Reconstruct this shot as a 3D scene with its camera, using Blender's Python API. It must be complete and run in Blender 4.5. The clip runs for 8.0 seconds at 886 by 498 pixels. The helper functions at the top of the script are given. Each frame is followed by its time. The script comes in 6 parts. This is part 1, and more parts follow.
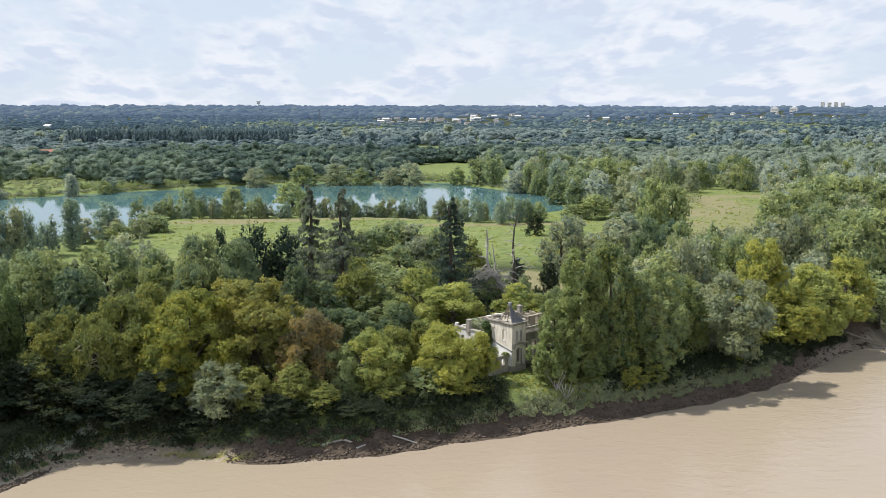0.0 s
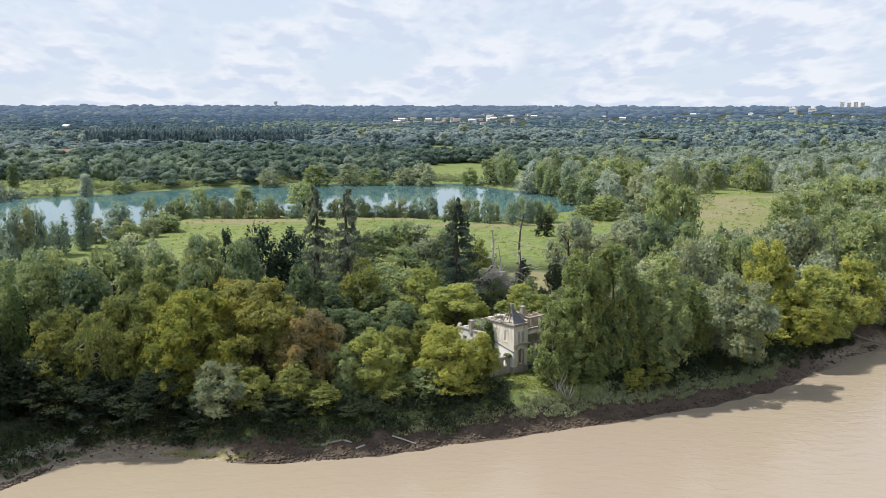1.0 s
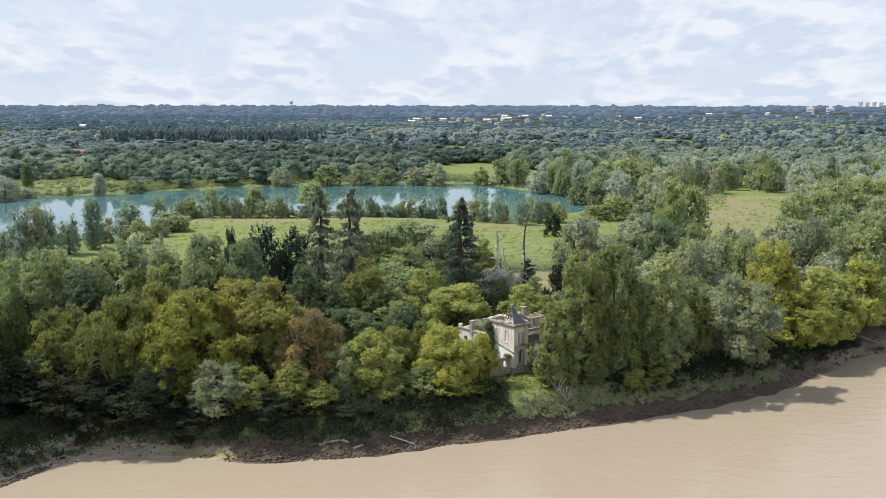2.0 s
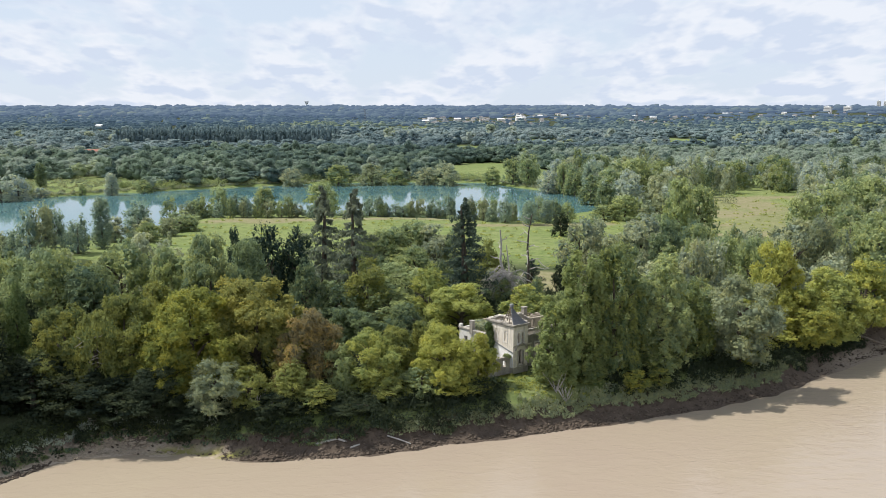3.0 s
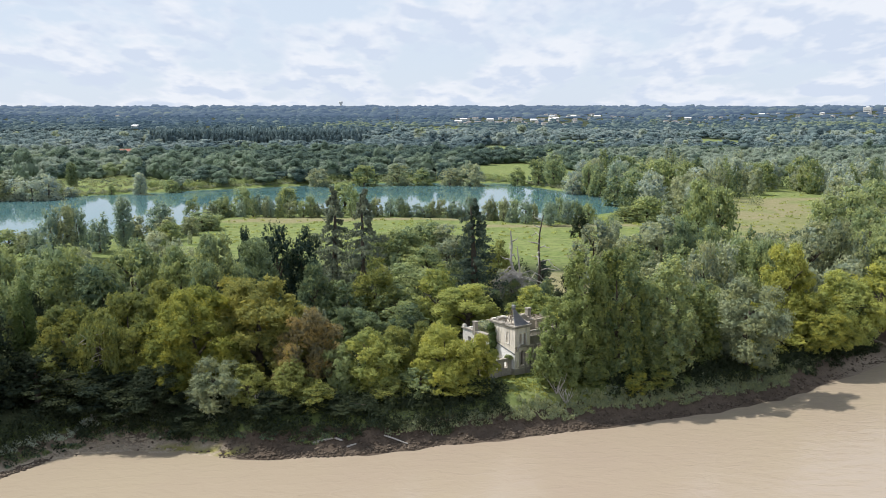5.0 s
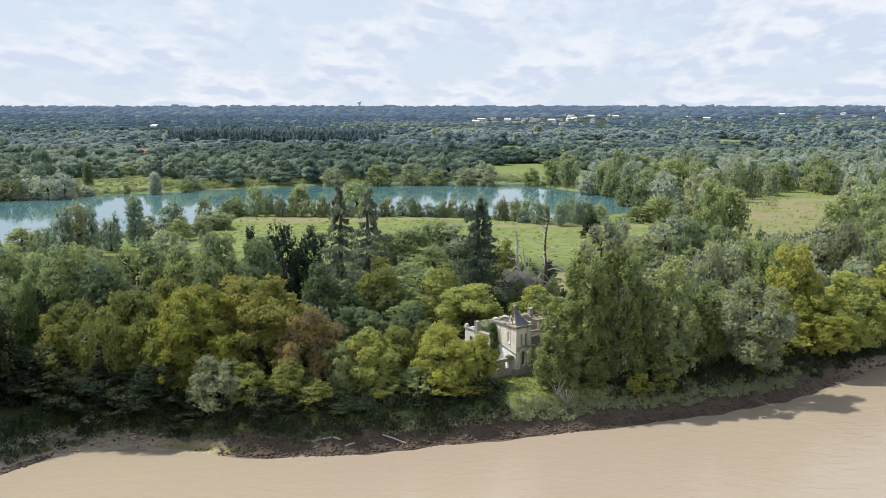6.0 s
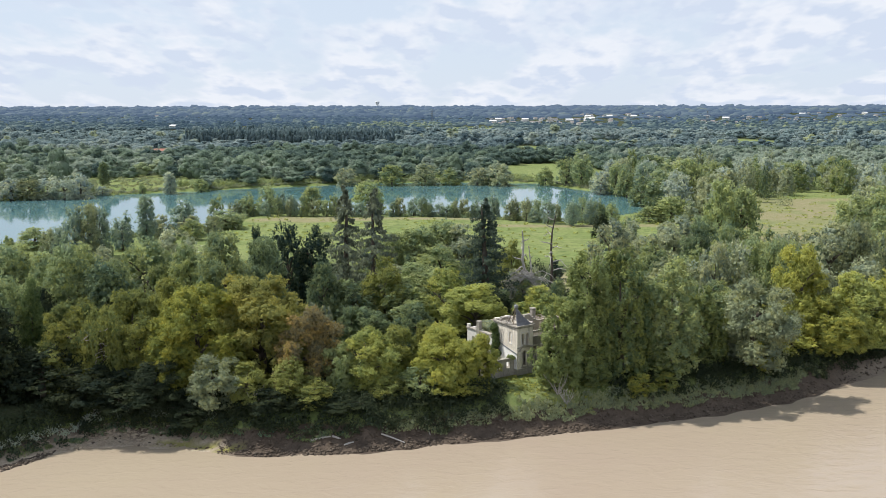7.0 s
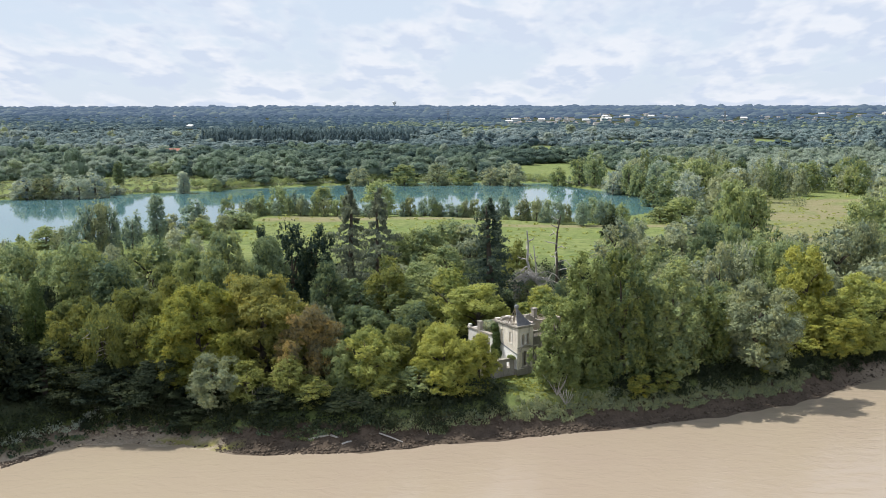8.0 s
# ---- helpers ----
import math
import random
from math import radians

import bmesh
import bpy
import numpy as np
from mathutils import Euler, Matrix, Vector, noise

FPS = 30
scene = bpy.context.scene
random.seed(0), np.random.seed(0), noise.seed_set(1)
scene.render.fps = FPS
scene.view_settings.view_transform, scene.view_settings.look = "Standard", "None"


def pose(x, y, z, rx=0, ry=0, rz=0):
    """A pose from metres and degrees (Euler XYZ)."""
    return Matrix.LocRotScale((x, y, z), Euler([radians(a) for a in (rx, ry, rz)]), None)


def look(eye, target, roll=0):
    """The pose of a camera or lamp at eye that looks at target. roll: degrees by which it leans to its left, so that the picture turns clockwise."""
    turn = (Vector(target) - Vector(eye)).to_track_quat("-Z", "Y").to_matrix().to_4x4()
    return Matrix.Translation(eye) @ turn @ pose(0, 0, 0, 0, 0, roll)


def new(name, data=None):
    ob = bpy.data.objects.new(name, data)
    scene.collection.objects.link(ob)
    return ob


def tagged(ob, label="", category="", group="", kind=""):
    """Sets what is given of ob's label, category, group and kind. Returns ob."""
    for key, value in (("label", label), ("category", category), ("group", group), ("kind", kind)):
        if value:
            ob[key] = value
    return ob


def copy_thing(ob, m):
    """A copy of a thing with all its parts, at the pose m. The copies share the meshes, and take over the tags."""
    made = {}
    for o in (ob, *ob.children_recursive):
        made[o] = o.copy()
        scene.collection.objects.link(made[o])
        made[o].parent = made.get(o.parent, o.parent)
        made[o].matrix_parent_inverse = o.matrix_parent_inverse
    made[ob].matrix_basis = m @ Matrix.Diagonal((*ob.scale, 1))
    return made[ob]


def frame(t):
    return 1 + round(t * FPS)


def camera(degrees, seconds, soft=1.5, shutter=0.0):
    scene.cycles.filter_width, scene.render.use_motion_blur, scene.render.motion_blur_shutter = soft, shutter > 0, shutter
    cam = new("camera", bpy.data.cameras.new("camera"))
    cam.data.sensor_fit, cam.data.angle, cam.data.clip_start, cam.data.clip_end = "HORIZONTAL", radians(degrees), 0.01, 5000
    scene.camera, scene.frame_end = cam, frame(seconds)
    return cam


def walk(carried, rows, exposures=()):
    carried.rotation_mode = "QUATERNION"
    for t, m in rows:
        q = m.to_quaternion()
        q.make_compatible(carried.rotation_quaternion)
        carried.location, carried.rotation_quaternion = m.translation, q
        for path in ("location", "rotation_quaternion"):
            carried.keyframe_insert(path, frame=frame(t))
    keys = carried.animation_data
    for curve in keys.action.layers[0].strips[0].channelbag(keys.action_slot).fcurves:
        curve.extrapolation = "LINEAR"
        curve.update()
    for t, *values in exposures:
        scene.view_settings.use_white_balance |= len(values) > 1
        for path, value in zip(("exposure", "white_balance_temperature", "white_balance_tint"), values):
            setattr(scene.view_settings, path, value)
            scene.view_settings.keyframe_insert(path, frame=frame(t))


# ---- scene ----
cam = camera(51.3, 8.0, soft=0.7)
PATH = [
    (0, (-28.293, -168.612, 56.586), (-28.117, -166.645, 56.275), 0.1),
    (0.5, (-26.903, -168.737, 56.635), (-26.747, -166.768, 56.323), 0.1),
    (1, (-25.522, -168.820, 56.701), (-25.382, -166.849, 56.39), 0.1),
    (1.5, (-24.095, -168.902, 56.759), (-23.972, -166.930, 56.448), 0.1),
    (3, (-19.588, -169.112, 56.822), (-19.515, -167.138, 56.51), 0.0),
    (3.5, (-18.100, -169.179, 56.827), (-18.045, -167.205, 56.515), 0.0),
    (4, (-16.601, -169.253, 56.844), (-16.564, -167.278, 56.533), 0.0),
    (4.5, (-15.070, -169.301, 56.85), (-15.052, -167.326, 56.539), -0.0),
    (6, (-10.271, -169.129, 56.738), (-10.312, -167.153, 56.427), -0.0),
    (6.5, (-8.631, -169.088, 56.698), (-8.693, -167.113, 56.387), -0.0),
    (7, (-7.026, -169.020, 56.689), (-7.107, -167.046, 56.378), -0.1),
    (7.5, (-5.448, -168.946, 56.676), (-5.548, -166.972, 56.364), -0.1),
    (8, (-3.882, -168.887, 56.644), (-4.000, -166.915, 56.333), -0.1),
]
walk(cam, [(t, look(e, a, r)) for t, e, a, r in PATH])

# ---- light and sky ----
SUN_DIR = Vector((-0.80, 0.25, 1.12)).normalized()
sun_data = bpy.data.lights.new("sun", "SUN")
sun_data.energy, sun_data.angle, sun_data.color = 5.0, radians(0.6), (1.0, 0.965, 0.90)
sun = new("sun", sun_data)
sun.matrix_world = look(SUN_DIR * 300, (0, 0, 0))

world = bpy.data.worlds.new("sky")
scene.world = world
world.use_nodes = True


def wire(tree, a, out, b, inp):
    tree.links.new(a.outputs[out], b.inputs[inp])


def node(tree, kind, **values):
    n = tree.nodes.new(kind)
    for key, value in values.items():
        n.inputs[key.replace("_", " ")].default_value = value
    return n


def math_node(tree, op, a, b, clamp=False):
    """a and b are numbers or (node, output) pairs."""
    n = tree.nodes.new("ShaderNodeMath")
    n.operation, n.use_clamp = op, clamp
    for i, v in enumerate((a, b)):
        if isinstance(v, tuple):
            tree.links.new(v[0].outputs[v[1]], n.inputs[i])
        else:
            n.inputs[i].default_value = v
    return n


def mixed(t, fac, a, b):
    """A colour mix; fac, a and b are values, colours or (node, output)."""
    n = t.nodes.new("ShaderNodeMix")
    n.data_type = "RGBA"
    for i, v in ((0, fac), (6, a), (7, b)):
        if isinstance(v, tuple) and isinstance(v[1], (str, int)) and not isinstance(v[0], (int, float)):
            t.links.new(v[0].outputs[v[1]], n.inputs[i])
        elif i == 0:
            n.inputs[0].default_value = v
        else:
            n.inputs[i].default_value = (*v, 1)
    return n


def build_sky():
    t = world.node_tree
    t.nodes.clear()
    out = t.nodes.new("ShaderNodeOutputWorld")
    bg = node(t, "ShaderNodeBackground", Strength=0.10)
    sky = t.nodes.new("ShaderNodeTexSky")
    sky.sky_type, sky.sun_disc = "NISHITA", False
    sky.sun_elevation = math.asin(SUN_DIR.z)
    sky.sun_rotation = math.atan2(SUN_DIR.x, SUN_DIR.y)
    sky.dust_density, sky.air_density, sky.ozone_density = 0.2, 1.0, 2.0
    coord = t.nodes.new("ShaderNodeTexCoord")
    sep = t.nodes.new("ShaderNodeSeparateXYZ")
    wire(t, coord, "Generated", sep, 0)
    up = math_node(t, "MAXIMUM", (sep, "Z"), 0.0)
    deep = math_node(t, "ADD", (up, 0), 0.25)
    px = math_node(t, "DIVIDE", (sep, "X"), (deep, 0))
    py = math_node(t, "DIVIDE", (sep, "Y"), (deep, 0))
    flat = t.nodes.new("ShaderNodeCombineXYZ")
    wire(t, px, 0, flat, 0)
    squat = math_node(t, "MULTIPLY", (py, 0), 0.62)
    wire(t, squat, 0, flat, 1)
    ahead = t.nodes.new("ShaderNodeVectorMath")
    ahead.operation = "ADD"
    ahead.inputs[1].default_value = (-0.02, 0.075, 0.0)
    wire(t, flat, 0, ahead, 0)
    heaps = []
    for place in (flat, ahead):
        n = node(t, "ShaderNodeTexNoise", Scale=2.6, Detail=4.0, Roughness=0.5, Distortion=0.0)
        wire(t, place, 0, n, "Vector")
        puff = node(t, "ShaderNodeTexVoronoi", Scale=9.0, Detail=3.0, Roughness=0.5)
        puff.feature = "SMOOTH_F1"
        wire(t, place, 0, puff, "Vector")
        heap = math_node(t, "MULTIPLY_ADD", (puff, "Distance"), -0.2)
        t.links.new(n.outputs["Fac"], heap.inputs[2])
        heaps.append(heap)
    cover = t.nodes.new("ShaderNodeMapRange")
    cover.interpolation_type = "SMOOTHSTEP"
    cover.inputs["From Min"].default_value, cover.inputs["From Max"].default_value = 0.22, 0.39
    wire(t, heaps[0], 0, cover, "Value")
    # lit crests on the near side of each heap, grey bases on its far side
    rise = math_node(t, "SUBTRACT", (heaps[1], 0), (heaps[0], 0))
    tone = t.nodes.new("ShaderNodeValToRGB")
    tone.color_ramp.elements[0].position, tone.color_ramp.elements[1].position = 0.43, 0.545
    tone.color_ramp.elements[0].color = (6.6, 7.4, 8.9, 1)
    tone.color_ramp.elements[1].color = (8.8, 9.1, 9.8, 1)
    middle = math_node(t, "ADD", (rise, 0), 0.5)
    wire(t, middle, 0, tone, "Fac")
    # a pale haze, thicker low down, then the clouds over it
    haze = t.nodes.new("ShaderNodeMapRange")
    haze.interpolation_type = "SMOOTHSTEP"
    for key, value in (("From Min", 0.10), ("From Max", 0.75), ("To Min", 0.88), ("To Max", 0.30)):
        haze.inputs[key].default_value = value
    wire(t, up, 0, haze, "Value")
    air = mixed(t, (haze, 0), (sky, 0), (7.0, 7.95, 9.4))
    veil = math_node(t, "MULTIPLY", (cover, 0), 0.85, clamp=True)
    mix = mixed(t, (veil, 0), (air, 2), (tone, 0))
    t.links.new(mix.outputs[2], bg.inputs[0])
    t.links.new(bg.outputs[0], out.inputs[0])


build_sky()

# ---- materials ----


def material(name, rough=0.8, spec=0.3):
    m = bpy.data.materials.new(name)
    m.use_nodes = True
    b = m.node_tree.nodes["Principled BSDF"]
    b.inputs["Roughness"].default_value = rough
    b.inputs["Specular IOR Level"].default_value = spec
    return m, m.node_tree, b


def ramp(t, src, lo, hi):
    r = t.nodes.new("ShaderNodeMapRange")
    r.inputs["From Min"].default_value, r.inputs["From Max"].default_value = lo, hi
    t.links.new(src[0].outputs[src[1]], r.inputs["Value"])
    return r


def noise_at(t, scale, detail=4.0, rough=0.55, space="Object"):
    n = node(t, "ShaderNodeTexNoise", Scale=scale, Detail=detail, Roughness=rough)
    if space == "World":
        g = t.nodes.new("ShaderNodeNewGeometry")
        t.links.new(g.outputs["Position"], n.inputs["Vector"])
    else:
        c = t.nodes.new("ShaderNodeTexCoord")
        t.links.new(c.outputs["Object"], n.inputs["Vector"])
    return n


def bumped(t, b, src, strength, distance):
    n = node(t, "ShaderNodeBump", Strength=strength, Distance=distance)
    t.links.new(src[0].outputs[src[1]], n.inputs["Height"])
    t.links.new(n.outputs[0], b.inputs["Normal"])


def surface(name, c1, c2, c3=None, scale=1.0, rough=0.85, bump=0.3, dist=0.05, spec=0.2, metal=0.0, streak=None, pieces=None):
    """A plain two-scale surface: broad stains from c1 to c2, fine grain towards c3."""
    m, t, b = material(name, rough, spec)
    b.inputs["Metallic"].default_value = metal
    broad = noise_at(t, 0.35 * scale, 5, 0.6, "World")
    fine = noise_at(t, 5.0 * scale, 6, 0.65, "World")
    k = mixed(t, (ramp(t, (broad, "Fac"), 0.35, 0.65), 0), c1, c2)
    k2 = mixed(t, (ramp(t, (fine, "Fac"), 0.45, 0.8), 0), (k, 2), c3 or tuple(v * 0.6 for v in c1))
    if pieces:
        # one piece differs from the next
        island = t.nodes.new("ShaderNodeNewGeometry")
        k2 = mixed(t, (ramp_to(t, (island, "Random Per Island"), 0.0, 0.95), 0), (k2, 2), pieces)
    if streak:
        # run-off stains, drawn out downwards
        geo = t.nodes.new("ShaderNodeNewGeometry")
        mp = t.nodes.new("ShaderNodeMapping")
        mp.inputs["Scale"].default_value = (1.5, 1.5, 0.16)
        wire(t, geo, "Position", mp, "Vector")
        run = node(t, "ShaderNodeTexNoise", Scale=1.0, Detail=6.0, Roughness=0.65)
        wire(t, mp, 0, run, "Vector")
        k2 = mixed(t, (ramp_to(t, (ramp(t, (run, "Fac"), 0.5, 0.72), 0), 0.0, 0.8), 0), (k2, 2), streak)
    t.links.new(k2.outputs[2], b.inputs["Base Color"])
    bumped(t, b, (fine, "Fac"), bump, dist)
    return m


def leaf_material(name, colour, translucent=0.42, warm=None, cool=None):
    m, t, b = material(name, 0.7, 0.08)
    at = t.nodes.new("ShaderNodeAttribute")
    at.attribute_name = "tint"
    info = t.nodes.new("ShaderNodeObjectInfo")
    c = Vector(colour)
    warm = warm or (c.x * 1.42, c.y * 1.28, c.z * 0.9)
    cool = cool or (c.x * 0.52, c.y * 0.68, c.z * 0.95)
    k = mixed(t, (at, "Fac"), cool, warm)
    k2 = mixed(t, (ramp(t, (info, "Random"), -0.2, 1.6), 0), (k, 2), tuple(c * 0.8))
    hue = node(t, "ShaderNodeHueSaturation", Value=1.0)
    t.links.new(ramp_to(t, (info, "Random"), 0.82, 1.18).outputs[0], hue.inputs["Value"])
    t.links.new(k2.outputs[2], hue.inputs["Color"])
    t.links.new(hue.outputs[0], b.inputs["Base Color"])
    tr = t.nodes.new("ShaderNodeBsdfTranslucent")
    t.links.new(hue.outputs[0], tr.inputs["Color"])
    ms = t.nodes.new("ShaderNodeMixShader")
    ms.inputs[0].default_value = translucent
    t.links.new(b.outputs[0], ms.inputs[1])
    t.links.new(tr.outputs[0], ms.inputs[2])
    t.links.new(ms.outputs[0], t.nodes["Material Output"].inputs[0])
    return m


def ramp_to(t, src, lo, hi):
    r = t.nodes.new("ShaderNodeMapRange")
    r.inputs["To Min"].default_value, r.inputs["To Max"].default_value = lo, hi
    t.links.new(src[0].outputs[src[1]], r.inputs["Value"])
    return r


# fresh, green, greygreen and silver hold extra blue and lift for distance haze
TONES = dict(
    gold=(0.136, 0.142, 0.032), olive=(0.110, 0.120, 0.036), olivegold=(0.136, 0.134, 0.038), russet=(0.152, 0.124, 0.056),
    yellow=(0.162, 0.168, 0.042), lime=(0.16, 0.174, 0.052), fresh=(0.148, 0.172, 0.078), green=(0.14, 0.164, 0.072),
    # dark: a leaf green deepened to stand in for shade under the trees
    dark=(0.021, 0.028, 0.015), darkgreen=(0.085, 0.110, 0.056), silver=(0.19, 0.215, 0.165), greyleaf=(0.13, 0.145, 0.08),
    greygreen=(0.16, 0.176, 0.108), poplar=(0.106, 0.127, 0.046), lightpoplar=(0.138, 0.165, 0.082),
    pondpop=(0.122, 0.155, 0.108), holm=(0.026, 0.04, 0.026), spruce=(0.09, 0.105, 0.072), darkspruce=(0.045, 0.062, 0.045),
    ivy=(0.05, 0.07, 0.026))
TONE_WORDS = dict(
    gold=("golden-green", "chestnut"), olive=("olive-green", "broadleaf"), olivegold=("olive-gold", "broadleaf"), russet=("russet-brown turning", "chestnut"),
    yellow=("bright yellow-green", "maple"), lime=("pale lime-green", "ash"), fresh=("fresh green", "broadleaf"), green=("mid-green", "broadleaf"),
    dark=("dark green shade-toned", "broadleaf"), darkgreen=("deep green", "broadleaf"), silver=("silvery blue-green", "willow"), greyleaf=("grey-green", "poplar"),
    greygreen=("dull grey-green", "willow"), poplar=("tall dark-green", "poplar"), lightpoplar=("light green", "poplar"),
    pondpop=("slender grey-green", "poplar"), holm=("almost black evergreen", "oak"), spruce=("sparse drooping", "spruce"), darkspruce=("dense dark", "spruce"),
    ivy=("ivy-covered", "tree"))
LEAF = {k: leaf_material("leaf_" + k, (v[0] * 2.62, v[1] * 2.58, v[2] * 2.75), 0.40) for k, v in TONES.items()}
M_BARK = surface("bark", (0.085, 0.07, 0.055), (0.13, 0.11, 0.09), scale=3, bump=0.6)
M_DEADWOOD = surface("dead_wood", (0.52, 0.49, 0.45), (0.40, 0.37, 0.335), scale=3, bump=0.5)
M_STONE = surface("limestone", (0.82, 0.76, 0.66), (0.72, 0.655, 0.555), (0.50, 0.45, 0.38), scale=1.3, bump=0.25, dist=0.03, streak=(0.30, 0.27, 0.23))
M_WHITEWASH = surface("whitewash", (0.90, 0.90, 0.90), (0.84, 0.83, 0.81), (0.62, 0.60, 0.56), scale=1.2, bump=0.2, dist=0.03)
M_STONE_GREY = surface("weathered_stone", (0.47, 0.43, 0.37), (0.35, 0.32, 0.275), (0.20, 0.185, 0.165), scale=1.6, bump=0.4, dist=0.04, streak=(0.16, 0.15, 0.13))
M_PLASTER = surface("white_plaster", (0.78, 0.76, 0.72), (0.66, 0.63, 0.58), (0.4, 0.37, 0.33), scale=1.2, bump=0.2, dist=0.03)
M_SLATE = surface("slate", (0.13, 0.135, 0.15), (0.20, 0.20, 0.215), (0.08, 0.08, 0.09), scale=2, rough=0.55, spec=0.4)
M_ZINC = surface("zinc", (0.38, 0.39, 0.41), (0.28, 0.29, 0.31), scale=2, rough=0.45, metal=0.5)
M_TIMBER = surface("old_timber", (0.24, 0.20, 0.155), (0.16, 0.13, 0.10), scale=3, bump=0.5)
# near-black colour paints the dimness inside the main block
M_INSIDE_SHADE = surface("inside_shade", (0.05, 0.045, 0.04), (0.03, 0.028, 0.025))
M_ROCK = surface("rock", (0.21, 0.165, 0.125), (0.115, 0.088, 0.066), (0.05, 0.04, 0.032), scale=2, bump=0.6, pieces=(0.07, 0.055, 0.042))
M_SILT = surface("silt", (0.44, 0.37, 0.28), (0.34, 0.28, 0.21), (0.20, 0.16, 0.12), scale=2, bump=0.6)
M_WHITE = surface("white_paint", (0.78, 0.77, 0.74), (0.70, 0.69, 0.66))
M_RENDER = surface("house_render", (0.80, 0.78, 0.73), (0.72, 0.70, 0.65))
M_TILE = surface("roof_tile", (0.31, 0.28, 0.265), (0.25, 0.225, 0.215), scale=2)
M_TILE_RED = surface("red_roof_tile", (0.42, 0.20, 0.15), (0.34, 0.17, 0.13), scale=2)
M_CONCRETE = surface("concrete", (0.86, 0.86, 0.85), (0.78, 0.78, 0.77), (0.7, 0.7, 0.69))
M_GLASS = surface("window_dark", (0.03, 0.035, 0.04), (0.05, 0.055, 0.06), rough=0.15, spec=0.5)
M_STEEL = surface("steel", (0.30, 0.31, 0.32), (0.24, 0.25, 0.26), rough=0.5, metal=0.6)


def ground_material():
    m, t, b = material("ground", 0.95, 0.1)
    geo = t.nodes.new("ShaderNodeNewGeometry")
    sep = t.nodes.new("ShaderNodeSeparateXYZ")
    wire(t, geo, "Position", sep, 0)
    a = noise_at(t, 0.035, 6, 0.6, "World")
    c = noise_at(t, 0.4, 6, 0.65, "World")
    f = noise_at(t, 2.5, 5, 0.7, "World")
    grass = mixed(t, (ramp(t, (a, "Fac"), 0.35, 0.65), 0), (0.15, 0.205, 0.062), (0.215, 0.25, 0.09))
    streak = t.nodes.new("ShaderNodeMapping")
    streak.inputs["Scale"].default_value = (0.05, 0.3, 0.3)
    wire(t, geo, "Position", streak, "Vector")
    swath = node(t, "ShaderNodeTexNoise", Scale=1.0, Detail=6.0, Roughness=0.65)
    wire(t, streak, 0, swath, "Vector")
    grass = mixed(t, (ramp(t, (swath, "Fac"), 0.45, 0.7), 0), (grass, 2), (0.235, 0.255, 0.11))
    grass = mixed(t, (ramp(t, (c, "Fac"), 0.45, 0.68), 0), (grass, 2), (0.105, 0.145, 0.05))
    dry = mixed(t, (ramp(t, (c, "Fac"), 0.35, 0.7), 0), (0.27, 0.24, 0.145), (0.20, 0.20, 0.09))
    tan = t.nodes.new("ShaderNodeAttribute")
    tan.attribute_name = "dry"
    k = mixed(t, (tan, "Fac"), (grass, 2), (dry, 2))
    litter = mixed(t, (ramp(t, (c, "Fac"), 0.35, 0.7), 0), (0.05, 0.058, 0.03), (0.044, 0.058, 0.026))
    wood = t.nodes.new("ShaderNodeAttribute")
    wood.attribute_name = "wood"
    k = mixed(t, (wood, "Fac"), (k, 2), (litter, 2))
    # wet mud and silt low on the river and pond banks
    mud = mixed(t, (ramp(t, (c, "Fac"), 0.35, 0.68), 0), (0.135, 0.105, 0.08), (0.08, 0.061, 0.047))
    mud = mixed(t, (ramp(t, (f, "Fac"), 0.5, 0.8), 0), (mud, 2), (0.06, 0.047, 0.036))
    muddy = t.nodes.new("ShaderNodeAttribute")
    muddy.attribute_name = "mud"
    w = math_node(t, "MULTIPLY_ADD", (c, "Fac"), 0.8)
    w.inputs[2].default_value = -0.4
    s = math_node(t, "ADD", (muddy, "Fac"), (w, 0))
    silt = t.nodes.new("ShaderNodeAttribute")
    silt.attribute_name = "silt"
    pale = mixed(t, (ramp(t, (f, "Fac"), 0.4, 0.75), 0), (0.46, 0.39, 0.30), (0.27, 0.22, 0.165))
    mud = mixed(t, (silt, "Fac"), (mud, 2), (pale, 2))
    algae = t.nodes.new("ShaderNodeAttribute")
    algae.attribute_name = "algae"
    mud = mixed(t, (algae, "Fac"), (mud, 2), (0.25, 0.235, 0.07))
    r = ramp(t, (s, 0), 0.38, 0.62)
    k2 = mixed(t, (r, 0), (k, 2), (mud, 2))
    t.links.new(k2.outputs[2], b.inputs["Base Color"])
    bumped(t, b, (f, "Fac"), 0.6, 0.25)
    return m


def water_material(name, deep, rough, scale, strength, spec=0.5, mottled=0.15):
    m, t, b = material(name, rough, spec)
    b.inputs["IOR"].default_value = 1.33
    broad = noise_at(t, 0.012, 5, 0.6, "World")
    k = mixed(t, (ramp(t, (broad, "Fac"), 0.3, 0.7), 0), deep, (deep[0] * (1 - 0.4 * mottled), deep[1] * (1 - 0.7 * mottled), deep[2] * (1 - 0.2 * mottled)))
    t.links.new(k.outputs[2], b.inputs["Base Color"])
    geo = t.nodes.new("ShaderNodeNewGeometry")
    mp = t.nodes.new("ShaderNodeMapping")
    mp.inputs["Scale"].default_value = (0.5, 0.9, 1.0)
    mp.inputs["Rotation"].default_value = (0, 0, radians(-28))
    wire(t, geo, "Position", mp, "Vector")
    n = node(t, "ShaderNodeTexNoise", Scale=scale, Detail=6.0, Roughness=0.6, Distortion=0.6)
    wire(t, mp, 0, n, "Vector")
    bumped(t, b, (n, "Fac"), strength, 0.13)
    return m


